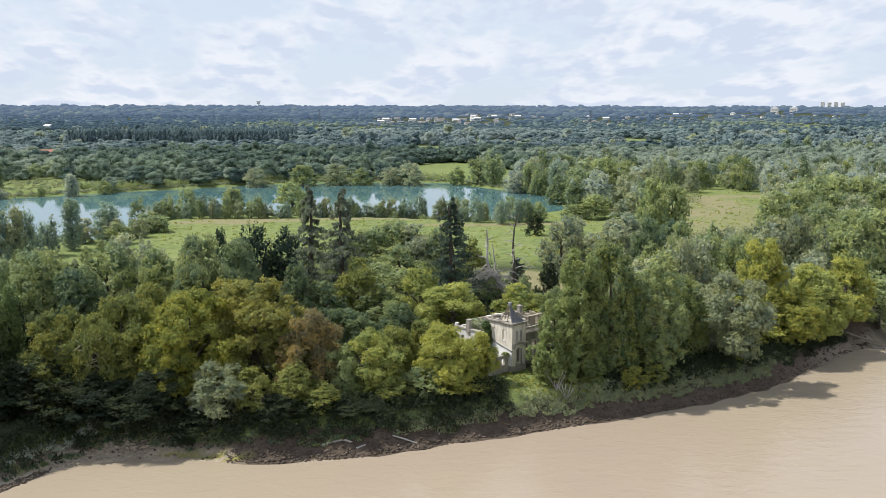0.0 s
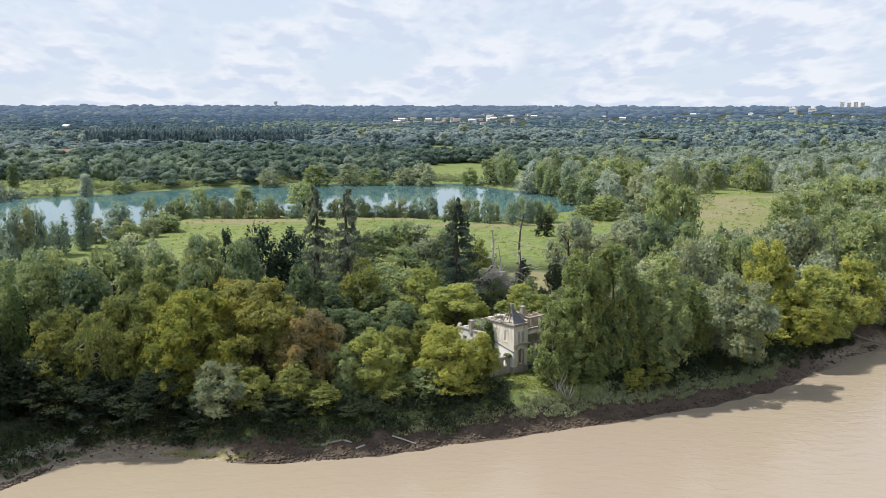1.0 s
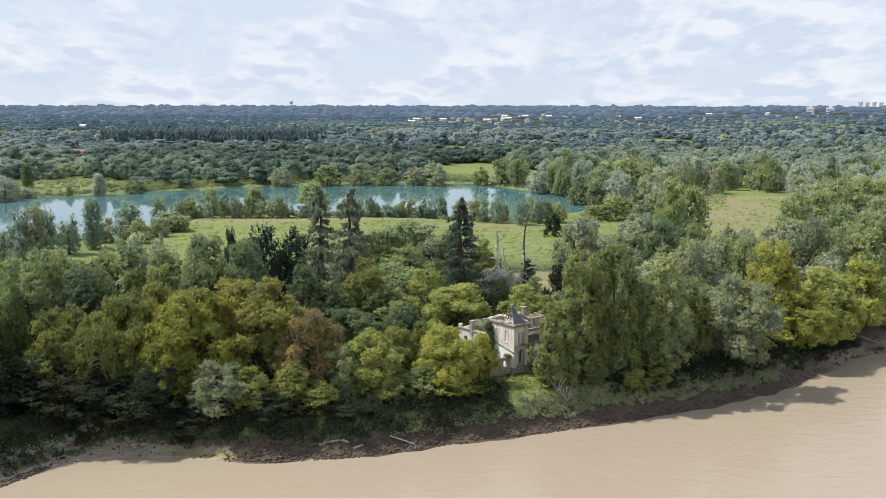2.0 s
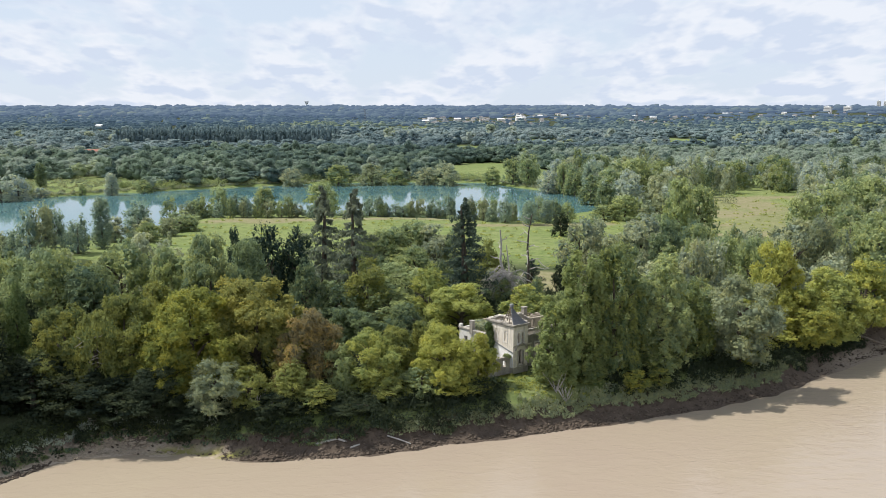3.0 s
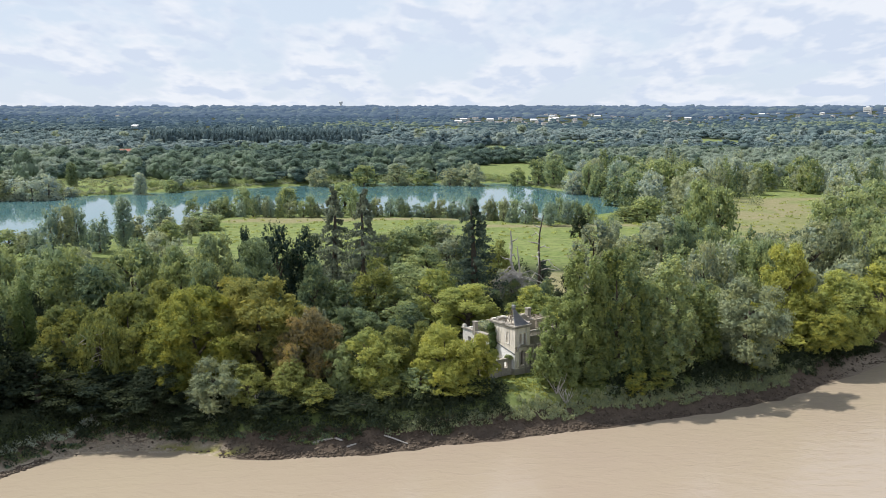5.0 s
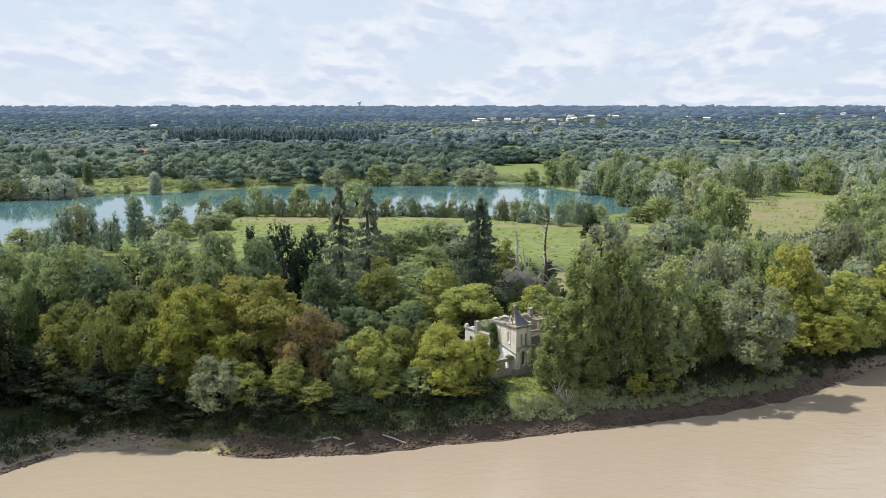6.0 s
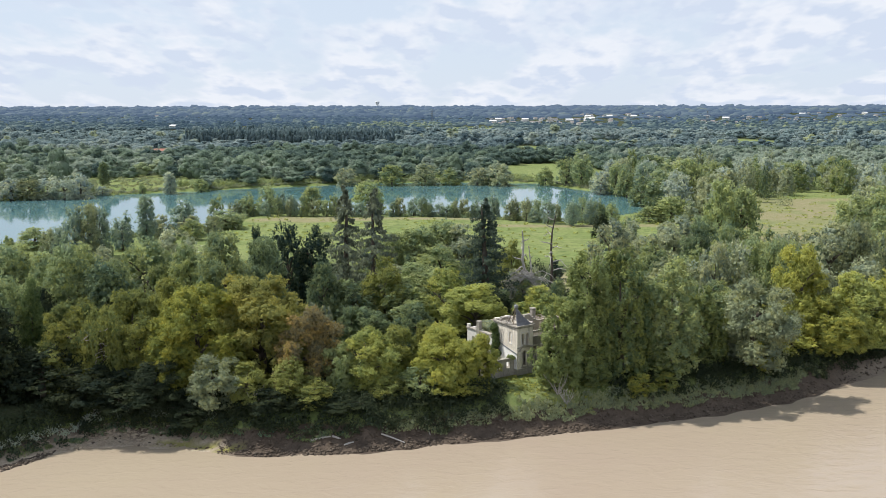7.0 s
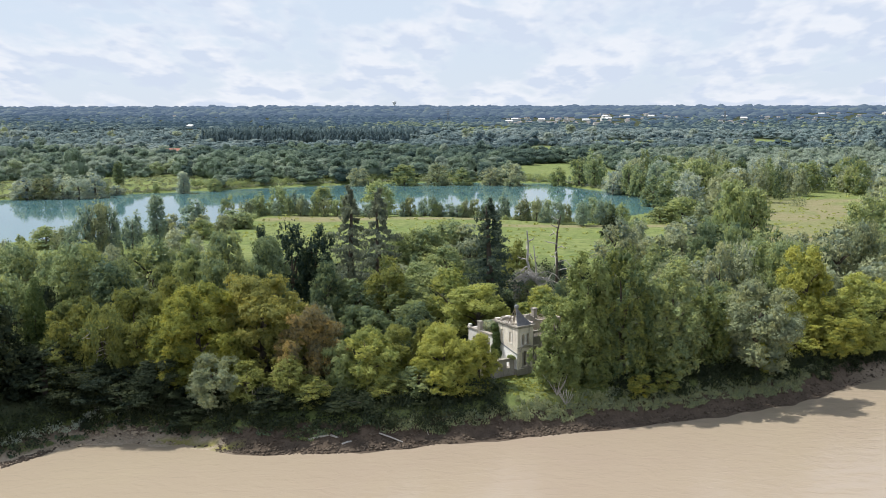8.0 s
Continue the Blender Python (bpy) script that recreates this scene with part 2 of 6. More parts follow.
M_GROUND = ground_material()
M_RIVER = water_material("muddy_river", (0.375, 0.316, 0.226), 0.07, 0.55, 1.0)
M_POND = water_material("turquoise_pond", (0.085, 0.185, 0.19), 0.03, 0.5, 0.06)

# ---- mesh helpers ----


def mesh_from(name, verts, tris, mats, tint=None, extra=None):
    """A mesh of triangles from arrays."""
    me = bpy.data.meshes.new(name)
    verts, tris = np.asarray(verts, np.float32), np.asarray(tris, np.int32)
    me.vertices.add(len(verts))
    me.vertices.foreach_set("co", verts.ravel())
    me.loops.add(tris.size)
    me.loops.foreach_set("vertex_index", tris.ravel())
    me.polygons.add(len(tris))
    me.polygons.foreach_set("loop_start", np.arange(0, tris.size, tris.shape[1], dtype=np.int32))
    me.update(calc_edges=True)
    for key, values in (("tint", tint), *(extra or {}).items()):
        if values is not None:
            a = me.attributes.new(key, "FLOAT", "POINT")
            a.data.foreach_set("value", np.asarray(values, np.float32))
    for m in mats:
        me.materials.append(m)
    me.validate()
    return me


def box(bm, lo, hi, m=None):
    """An axis-aligned box, turned by m."""
    r = bmesh.ops.create_cube(bm, size=1)
    lo, hi = Vector(lo), Vector(hi)
    for v in r["verts"]:
        p = Vector(((v.co.x + 0.5), (v.co.y + 0.5), (v.co.z + 0.5)))
        p = Vector((lo.x + p.x * (hi.x - lo.x), lo.y + p.y * (hi.y - lo.y), lo.z + p.z * (hi.z - lo.z)))
        v.co = m @ p if m else p
    return r["verts"]


def tube(bm, pts, radii, seg=6):
    """A tapered tube along points."""
    rings = []
    for i, p in enumerate(pts):
        a, b = Vector(pts[max(i - 1, 0)]), Vector(pts[min(i + 1, len(pts) - 1)])
        d = (b - a).normalized()
        side = d.orthogonal().normalized()
        up = d.cross(side)
        rings.append([bm.verts.new(Vector(p) + radii[i] * (math.cos(k * math.tau / seg) * side + math.sin(k * math.tau / seg) * up)) for k in range(seg)])
    for r, s in zip(rings, rings[1:]):
        # match the rings so that the tube does not twist
        off = min(range(seg), key=lambda o: sum((r[k].co - s[(k + o) % seg].co).length for k in range(seg)))
        for k in range(seg):
            bm.faces.new((r[k], r[(k + 1) % seg], s[(k + 1 + off) % seg], s[(k + off) % seg]))
    bm.faces.new(rings[-1])
    bm.faces.new(rings[0][::-1])


def to_mesh(name, bm, mat, bevel=0.0):
    if bevel:
        bmesh.ops.bevel(bm, geom=bm.edges[:], offset=bevel, segments=1, affect="EDGES", clamp_overlap=True)
    bmesh.ops.recalc_face_normals(bm, faces=bm.faces[:])
    me = bpy.data.meshes.new(name)
    bm.to_mesh(me)
    bm.free()
    me.materials.append(mat)
    return me


def part(name, bm, mat, parent, label="", bevel=0.0):
    me = bm if isinstance(bm, bpy.types.Mesh) else to_mesh(name, bm, mat, bevel)
    ob = new(name, me)
    ob.parent = parent
    return tagged(ob, label)


def thing(name, m, label, category, group=""):
    ob = new(name)
    ob.matrix_world = m
    return tagged(ob, label, category, group)


# ---- the lie of the land ----
EDGE_X = (-5000.0, -600.0, -139.2, -81.6, -76.6, -68.6, -59.8, -43.0, -30.2, -18.3, -3.5, 11.9, 31.2, 52.0, 59.0, 69.9, 82.8, 95.7, 113.7, 158.7, 258.5, 600.0, 5000.0)
EDGE_Y = (-920.0, -280.0, -68.3, -34.4, -27.4, -23.8, -24.6, -27.1, -25.7, -22.7, -18.1, -13.3, -6.4, 3.3, 9.1, 17.4, 27.7, 36.6, 57.5, 112.6, 229.7, 381.8, 1037.3)
SHORE = ((-412, 234), (-322, 311), (-289, 337), (-229, 371), (-193, 396), (-151, 421), (-102, 448), (-44, 469), (-5, 469), (33, 459), (48, 429),
         (77, 378), (88, 333), (74, 291), (30, 243), (-1, 249), (-39, 261), (-79, 274), (-119, 264), (-125, 217), (-134, 195), (-160, 182), (-225, 160), (-373, 149))
WATER_POND = 3.0
# open grass beyond the lake: centre and half size
FIELDS = ((-233, 420, 46, 40), (-287, 380, 59, 47), (45, 530, 40, 99), (48, 840, 26, 124), (356, 1030, 42, 148), (287, 830, 28, 130), (148, 1000, 42, 153), (646, 1300, 119, 153),
          (-41, 1680, 99, 142), (383, 830, 16, 106), (949, 1730, 59, 177), (-495, 1500, 89, 153), (-239, 800, 26, 106))
RISE = 28.0


def smooth(e0, e1, x):
    k = np.clip((x - e0) / (e1 - e0), 0, 1)
    return k * k * (3 - 2 * k)


def wave(x, y, s, seed=0.0):
    """A cheap smooth unevenness in -1..1."""
    return (np.sin(x * s + 1.7 * seed + 1.3 * np.sin(y * s * 0.7 + seed)) + np.sin(y * s * 1.3 + 2.1 * seed + 1.1 * np.sin(x * s * 0.9 - seed))) / 2


def river_distance(x, y):
    """Metres inland from the river's edge, negative over the water."""
    x = np.asarray(x, float)
    e = np.interp(x, EDGE_X, EDGE_Y)
    slope = (np.interp(x + 6, EDGE_X, EDGE_Y) - np.interp(x - 6, EDGE_X, EDGE_Y)) / 12
    return (y - e) / np.sqrt(1 + slope ** 2) + 0.7 * wave(x, y * 0, 0.31, 1) + 0.4 * wave(x, y * 0, 0.9, 3)


def pond_distance(x, y):
    """Metres from the pond's shore, negative in the pond."""
    x, y = np.asarray(x, float), np.asarray(y, float)
    best, inside = np.full(x.shape, 1e9), np.zeros(x.shape, bool)
    for (ax, ay), (bx, by) in zip(SHORE, SHORE[1:] + SHORE[:1]):
        dx, dy = bx - ax, by - ay
        k = np.clip(((x - ax) * dx + (y - ay) * dy) / (dx * dx + dy * dy), 0, 1)
        best = np.minimum(best, np.hypot(x - ax - k * dx, y - ay - k * dy))
        crosses = (ay > y) != (by > y)
        inside ^= crosses & (x < (bx - ax) * (y - ay) / (by - ay + 1e-9) + ax)
    return np.where(inside, -best, best) + 1.2 * wave(x, y, 0.13, 5)


def land(x, y):
    x, y = np.asarray(x, float), np.asarray(y, float)
    d = river_distance(x, y)
    z = np.interp(d, (-60, -6, 0, 2.2, 3.6, 6.0, 8.5, 30), (-4, -1.0, 0, 0.7, 2.2, 4.8, 5.8, 6.0))
    # a flatter mud shelf along the upstream reach
    shelf = smooth(-42, -54, x) * smooth(-12, 0, d)
    z = z - shelf * np.interp(d, (0, 3, 5, 9), (0, 0.9, 0.9, 0)) * 0.9
    p = pond_distance(x, y)
    z = np.where(p < 14, np.minimum(z, np.interp(p, (-20, 0, 3, 14), (0.5, 3.0, 4.2, 6.2))), z)
    far = np.hypot(x, y)
    z = z + RISE * smooth(1400, 4100, far) * smooth(-50, 200, y)
    z = z + np.where(d > 8, 0.35 * wave(x, y, 0.05, 2), 0) + np.where(d > 0.5, 0.12 * wave(x, y, 0.7, 4), 0)
    # the opposite bank, behind the walk
    return np.where(y < -420, np.interp(-y, (420, 440, 900), (-4, 6, 8)), z)


def steps(*spans):
    """Grid lines: (from, to, step) joined end to end."""
    out = []
    for a, b, s in spans:
        out += list(np.arange(a, b, s))
    return np.array(out + [spans[-1][1]])


def build_ground():
    xs = steps((-4900, -1000, 300), (-1000, -320, 20), (-320, -130, 6), (-130, 150, 1.6), (150, 340, 6), (340, 1000, 20), (1000, 4900, 300))
    ys = steps((-4900, -500, 550), (-500, -60, 20), (-60, 92, 1.2), (92, 310, 4), (310, 500, 6), (500, 1200, 14), (1200, 1700, 40), (1700, 4900, 160))
    gx, gy = np.meshgrid(xs, ys)
    gz = land(gx, gy)
    nx, ny = len(xs), len(ys)
    i = np.arange(nx * ny).reshape(ny, nx)
    quads = np.stack([i[:-1, :-1], i[:-1, 1:], i[1:, 1:], i[1:, :-1]], -1).reshape(-1, 4)
    d, p = river_distance(gx, gy), pond_distance(gx, gy)
    wide = smooth(78, 90, gx)
    mud = np.maximum(smooth(6.5 + 3.5 * wide, 3.0 + 4.0 * wide, d), smooth(3.0, 0.5, p) * 0.45)
    dry = np.zeros_like(gx)
    for cx, cy, rx, ry in ((22, 91, 9, 19), (124, 250, 26, 14), (160, 302, 10, 24), (118, 183, 26, 13), (150, 275, 8, 30), (-82, 235, 26, 11), (-29, 239, 50, 4), (31, 218, 45, 4), (185, 324, 34, 9), (110, 215, 10, 6)):
        q = ((gx - cx) / rx) ** 2 + ((gy - cy) / ry) ** 2 + 0.5 * wave(gx, gy, 0.25, cx)
        dry = np.maximum(dry, smooth(1.3, 0.6, q))
    # the clearing is half parched
    q = ((gx - 137) / 50) ** 2 + ((gy - 258) / 84) ** 2 + 0.6 * wave(gx, gy, 0.09, 3)
    dry = np.maximum(dry, 0.6 * smooth(1.3, 0.6, q))
    wood = smooth(5.5, 8, d) * smooth(132, 110, gy + 12 * wave(gx, gy, 0.06, 9)) * smooth(150, 130, gx)
    wood *= 1 - smooth(1.2, 0.8, ((gx - 7) / 13) ** 2 + ((gy + 6) / 10) ** 2)
    far_floor = smooth(476, 506, gy)
    for fx, fy, rx, ry in FIELDS:
        far_floor = far_floor * (1 - smooth(1.15, 0.95, ((gx - fx) / rx) ** 2 + ((gy - fy) / ry) ** 2))
    wood = np.maximum(wood, far_floor) * (1 - dry)
    rough = wave(gx, gy, 0.8, 6) + 0.5 * wave(gx, gy, 2.1, 2)
    silt = smooth(4.2, 2.6, d + 0.6 * rough) * (smooth(-44, -54, gx) + 0.5 * smooth(60, 80, gx))
    algae = smooth(1.1, 0.5, ((gx + 54) / 9) ** 2 + ((d - 1.6 + 0.3 * rough) / 0.9) ** 2)
    me = mesh_from("ground", np.stack([gx, gy, gz], -1).reshape(-1, 3), quads, [M_GROUND], None, dict(mud=mud.ravel(), dry=dry.ravel(), wood=wood.ravel(), silt=silt.ravel(), algae=algae.ravel()))
    for poly in me.polygons:
        poly.use_smooth = True
    tagged(new("ground", me), "grassy river plain with a muddy bank and bare patches", "ground", kind="structure")


def sheet(name, x0, x1, y0, y1, z, mat, label):
    me = mesh_from(name, [(x0, y0, z), (x1, y0, z), (x1, y1, z), (x0, y1, z)], [(0, 1, 2, 3)], [mat])
    tagged(new(name, me), label, "water", kind="structure")


build_ground()
sheet("river", -4900, 4900, -480, 1000, 0.0, M_RIVER, "wide brown silty river with faint ripples")
sheet("pond", -430, 112, 135, 476, WATER_POND, M_POND, "still turquoise gravel-pit lake mirroring sky and trees")

# ---- trees ----
GOLDEN = (1 + 5 ** 0.5) / 2
ICO = np.array([(-1, GOLDEN, 0), (1, GOLDEN, 0), (-1, -GOLDEN, 0), (1, -GOLDEN, 0), (0, -1, GOLDEN), (0, 1, GOLDEN), (0, -1, -GOLDEN), (0, 1, -GOLDEN),
                (GOLDEN, 0, -1), (GOLDEN, 0, 1), (-GOLDEN, 0, -1), (-GOLDEN, 0, 1)]) / math.hypot(1, GOLDEN)


def ico_faces():
    d = np.linalg.norm(ICO[:, None] - ICO[None], axis=2)
    near = (d > 0.1) & (d < 1.2)
    out = []
    for a in range(12):
        for b in range(a + 1, 12):
            for c in range(b + 1, 12):
                if near[a, b] and near[b, c] and near[a, c]:
                    n = np.cross(ICO[b] - ICO[a], ICO[c] - ICO[a])
                    out.append((a, b, c) if n @ ICO[a] > 0 else (a, c, b))
    return np.array(out)


ICO_F = ico_faces()


def directions(rng, n):
    v = rng.normal(size=(n, 3))
    return v / np.linalg.norm(v, axis=1, keepdims=True)


def flakes(rng, p, normal, size, stretch=1.5, droop=0.0):
    """Small leaf sprays, one ragged triangle each, at p, facing along normal."""
    n = len(p)
    side = np.cross(normal, directions(rng, n))
    side[:, 2] -= droop * np.abs(side[:, 2]) + droop
    side /= np.linalg.norm(side, axis=1, keepdims=True) + 1e-9
    other = np.cross(normal, side)
    s = np.asarray(size) * rng.uniform(0.6, 1.35, n)
    k = rng.uniform(0.75, 1.25, (n, 3))
    a = p + side * (s * stretch * k[:, 0])[:, None]
    b = p - side * (s * 0.55 * k[:, 1])[:, None] + other * (s * 0.75 * k[:, 1])[:, None]
    c = p - side * (s * 0.55 * k[:, 2])[:, None] - other * (s * 0.75 * k[:, 2])[:, None]
    return np.stack([a, b, c], 1).reshape(-1, 3), np.arange(3 * n).reshape(n, 3)


def join(chunks):
    vs, fs, ts, off = [], [], [], 0
    for v, f, t in chunks:
        vs.append(v)
        fs.append(f + off)
        ts.append(t)
        off += len(v)
    return np.concatenate(vs), np.concatenate(fs), np.concatenate(ts)


def crown_lobes(kind, rng, h, w):
    """Centres and radii of the clumps that make up a crown h high and w wide."""
    r = w / 2
    if kind == "dome":
        n = 64
        t = rng.uniform(0.05, 0.95, n)
        prof = np.interp(t, (0, 0.12, 0.4, 0.65, 0.85, 1), (0.72, 0.9, 1.0, 0.88, 0.58, 0.2)) * r
        rad = w * rng.uniform(0.06, 0.15, n)
    elif kind == "broad":
        n = 150
        t = rng.uniform(0.05, 0.96, n)
        prof = np.interp(t, (0, 0.12, 0.4, 0.65, 0.85, 1), (0.72, 0.92, 1.0, 0.9, 0.64, 0.2)) * r
        rad = w * rng.uniform(0.04, 0.095, n)
    elif kind == "round":
        n = 56
        t = rng.uniform(0.06, 0.94, n)
        prof = np.interp(t, (0, 0.15, 0.5, 0.75, 0.9, 1), (0.6, 0.88, 1.0, 0.85, 0.58, 0.22)) * r
        rad = w * rng.uniform(0.07, 0.15, n)
    elif kind == "poplar":
        n = 190
        t = rng.uniform(0.03, 0.97, n)
        prof = np.interp(t, (0, 0.12, 0.4, 0.75, 0.92, 1), (0.75, 0.95, 1.0, 0.82, 0.6, 0.25)) * r
        rad = w * rng.uniform(0.035, 0.085, n)
    elif kind == "shore":
        n = 44
        t = rng.uniform(0.06, 0.96, n)
        prof = np.interp(t, (0, 0.2, 0.45, 0.7, 0.88, 1), (0.75, 0.95, 1.0, 0.92, 0.7, 0.35)) * r
        rad = w * rng.uniform(0.08, 0.16, n)
    elif kind == "column":
        n = 34
        t = np.linspace(0.04, 0.95, n)
        prof = np.interp(t, (0, 0.15, 0.5, 0.85, 1), (0.5, 0.9, 1.0, 0.7, 0.1)) * r
        rad = w * rng.uniform(0.14, 0.30, n)
    elif kind == "willow":
        n = 30
        t = rng.uniform(0.1, 0.92, n)
        prof = np.sqrt(np.clip(1 - ((t - 0.5) / 0.56) ** 2, 0.02, 1)) * r
        rad = w * rng.uniform(0.10, 0.18, n)
    ang = rng.uniform(0, math.tau, n) if kind != "column" else np.arange(n) * 2.4
    if kind in ("dome", "broad", "round", "poplar", "shore"):
        # main limbs of uneven height and reach carry the clumps
        limbs = 15 if kind == "broad" else 8
        own = rng.integers(0, limbs, n)
        ang = (own * math.tau / limbs + rng.normal(0, 2.7 / limbs, n)) + rng.uniform(0, 6)
        tall = rng.uniform(0.74, 1.0, limbs)
        tall[0] = 1.0
        t = t * tall[own]
        prof = prof * rng.uniform(0.72, 1.16, limbs)[own]
    reach = np.maximum(prof - rad * 0.75, 0) * np.sqrt(rng.uniform(0.3, 1.15, n))
    c = np.stack([np.cos(ang) * reach, np.sin(ang) * reach, t * h], 1)
    c[:, 2] = np.minimum(c[:, 2], h - rad * 0.95)
    return c, rad


def crown_mesh(name, kind, seed, h, w, count, size, mat):
    """Boughs on uneven limbs; each bough carries twigs on its outer and upper side, each twig a tuft of leaf sprays."""
    rng = np.random.default_rng(seed)
    if kind == "conifer":
        v, f, t = conifer_crown(rng, h, w, count, size)
        return mesh_from(name, v, f, [mat], t)
    c, rad = crown_lobes(kind, rng, h, w)
    tall = {"poplar": 1.7, "column": 1.5, "shore": 1.5, "willow": 1.3}.get(kind, 0.78)
    squash = np.array([1, 1, tall])
    per = 13
    pick = rng.choice(len(c), size=int(count / per * 2.2), p=rad ** 2 / (rad ** 2).sum())
    axis = c * np.array([1, 1, 0]) / (np.hypot(c[:, 0], c[:, 1]) + 0.3)[:, None]
    u = directions(rng, len(pick)) + 0.45 * axis[pick] + np.array([0, 0, 0.32])
    u /= np.linalg.norm(u, axis=1, keepdims=True)
    twig = c[pick] + u * (rad[pick] * rng.uniform(0.78, 1.2, len(pick)))[:, None] * squash
    # leave out twigs buried in another bough
    keep = twig[:, 2] > 0.2
    for j in range(len(c)):
        q = (twig - c[j]) / (rad[j] * squash)
        keep &= ((q ** 2).sum(1) > 0.66) | (pick == j)
    twig, u, pick = (a[keep][:count // per] for a in (twig, u, pick))
    reach = size * rng.uniform(1.4, 3.0, len(twig)) * (0.8 if kind == "poplar" else 1)
    own = np.repeat(np.arange(len(twig)), per)
    p = twig[own] + np.clip(rng.normal(0, 0.62, (len(own), 3)), -1.3, 1.3) * reach[own, None] * np.array([1, 1, 0.6 if tall < 1 else 1.25])
    p += u[own] * (reach[own] * rng.uniform(-0.3, 0.9, len(own)))[:, None]
    normal = 0.6 * u[own] + np.array([0, 0, 0.45]) + rng.normal(0, 0.42, p.shape)
    normal /= np.linalg.norm(normal, axis=1, keepdims=True)
    fv, ff = flakes(rng, p, normal, size, droop=0.8 if kind == "willow" else 0.25)
    lobe_tint = rng.uniform(0.2, 0.8, len(c))
    twig_tint = lobe_tint[pick] + rng.normal(0, 0.2, len(twig))
    ft = np.repeat(np.clip(twig_tint[own] + rng.normal(0, 0.1, len(own)), 0, 1), 3)
    chunks = [(fv, ff, ft)]
    # inner clumps tinted darker, painting the shade inside the crown
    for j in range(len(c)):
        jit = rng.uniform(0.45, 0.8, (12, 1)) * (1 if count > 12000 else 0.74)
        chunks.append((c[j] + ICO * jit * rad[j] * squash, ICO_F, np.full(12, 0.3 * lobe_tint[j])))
    v, f, t = join(chunks)
    v[:, :2] *= w / 2 / np.quantile(np.hypot(v[:, 0], v[:, 1]), 0.96)
    v[:, 2] = np.maximum(v[:, 2], 0.05) * h / np.quantile(v[:, 2], 0.99)
    return mesh_from(name, v, f, [mat], t)


def conifer_crown(rng, h, w, count, size):
    """Uneven whorls of drooping branches, with gaps, round a bare stem."""
    chunks = []
    rows = 17
    per = count // rows
    for i in range(rows):
        t = 0.1 + 0.88 * i / (rows - 1) + rng.normal(0, 0.008)
        reach = w / 2 * np.interp(t, (0, 0.2, 0.55, 0.85, 1), (0.75, 1.0, 0.74, 0.4, 0.06)) + 0.15
        arms = 6
        a = rng.uniform(0, math.tau) + np.arange(arms) * math.tau / arms + rng.normal(0, 0.3, arms)
        length = reach * rng.uniform(0.38, 1.2, arms)
        lift = rng.normal(0, 0.02, arms)
        droop = rng.uniform(0.1, 0.5, arms)
        k = rng.integers(0, arms, per)
        along = rng.uniform(0.05, 1, per) ** 0.7
        out = along * length[k]
        spread = rng.normal(0, 0.10, per) * (0.5 + out)
        x = np.cos(a[k]) * out - np.sin(a[k]) * spread
        y = np.sin(a[k]) * out + np.cos(a[k]) * spread
        # the tips turn up again and shed hanging sprays
        z = (t + lift[k]) * h - droop[k] * out + 0.055 * out ** 2 + rng.normal(0, 0.1, per) - rng.random(per) ** 2 * 1.3 * along
        p = np.stack([x, y, z], 1)
        nrm = np.stack([np.cos(a[k]) * 0.5, np.sin(a[k]) * 0.5, np.full(per, 0.7)], 1) + rng.normal(0, 0.45, (per, 3))
        nrm /= np.linalg.norm(nrm, axis=1, keepdims=True)
        v, f = flakes(rng, p, nrm, size, 1.6, 0.9)
        # tint climbs from the stem out to the branch tips
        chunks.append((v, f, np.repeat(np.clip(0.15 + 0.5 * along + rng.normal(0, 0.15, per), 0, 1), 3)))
    tip = np.stack([rng.normal(0, 0.2, 70), rng.normal(0, 0.2, 70), rng.uniform(0.92, 1.0, 70) * h], 1)
    v, f = flakes(rng, tip, directions(rng, 70), size * 0.7)
    chunks.append((v, f, np.full(210, 0.4)))
    return join(chunks)


def trunk_mesh(name, seed, h, w, kind):
    rng = random.Random(seed)
    bm = bmesh.new()
    top = 0.97 if kind == "conifer" else 0.78
    r = 0.016 * h + 0.02 * w
    lean = Vector((rng.uniform(-0.03, 0.03) * h, rng.uniform(-0.03, 0.03) * h, 0))
    pts = [Vector((0, 0, -0.4)) + lean * (k / 4) ** 2 + Vector((0, 0, (top * h + 0.4) * k / 4)) for k in range(5)]
    tube(bm, pts, [r * (1.25 - 0.28 * k) for k in range(5)], 7)
    for k in range(0 if kind in ("conifer", "column") else 6):
        a, z = k * 1.05 + rng.uniform(-0.3, 0.3), h * rng.uniform(0.22, 0.6)
        s = Vector((0, 0, z))
        e = Vector((math.cos(a), math.sin(a), 0)) * w * rng.uniform(0.22, 0.36) + Vector((0, 0, z + h * rng.uniform(0.1, 0.24)))
        mid = (s + e) / 2 + Vector((0, 0, h * 0.03))
        tube(bm, [s, mid, e], [r * 0.5, r * 0.36, r * 0.12], 5)
    return to_mesh(name, bm, M_BARK)


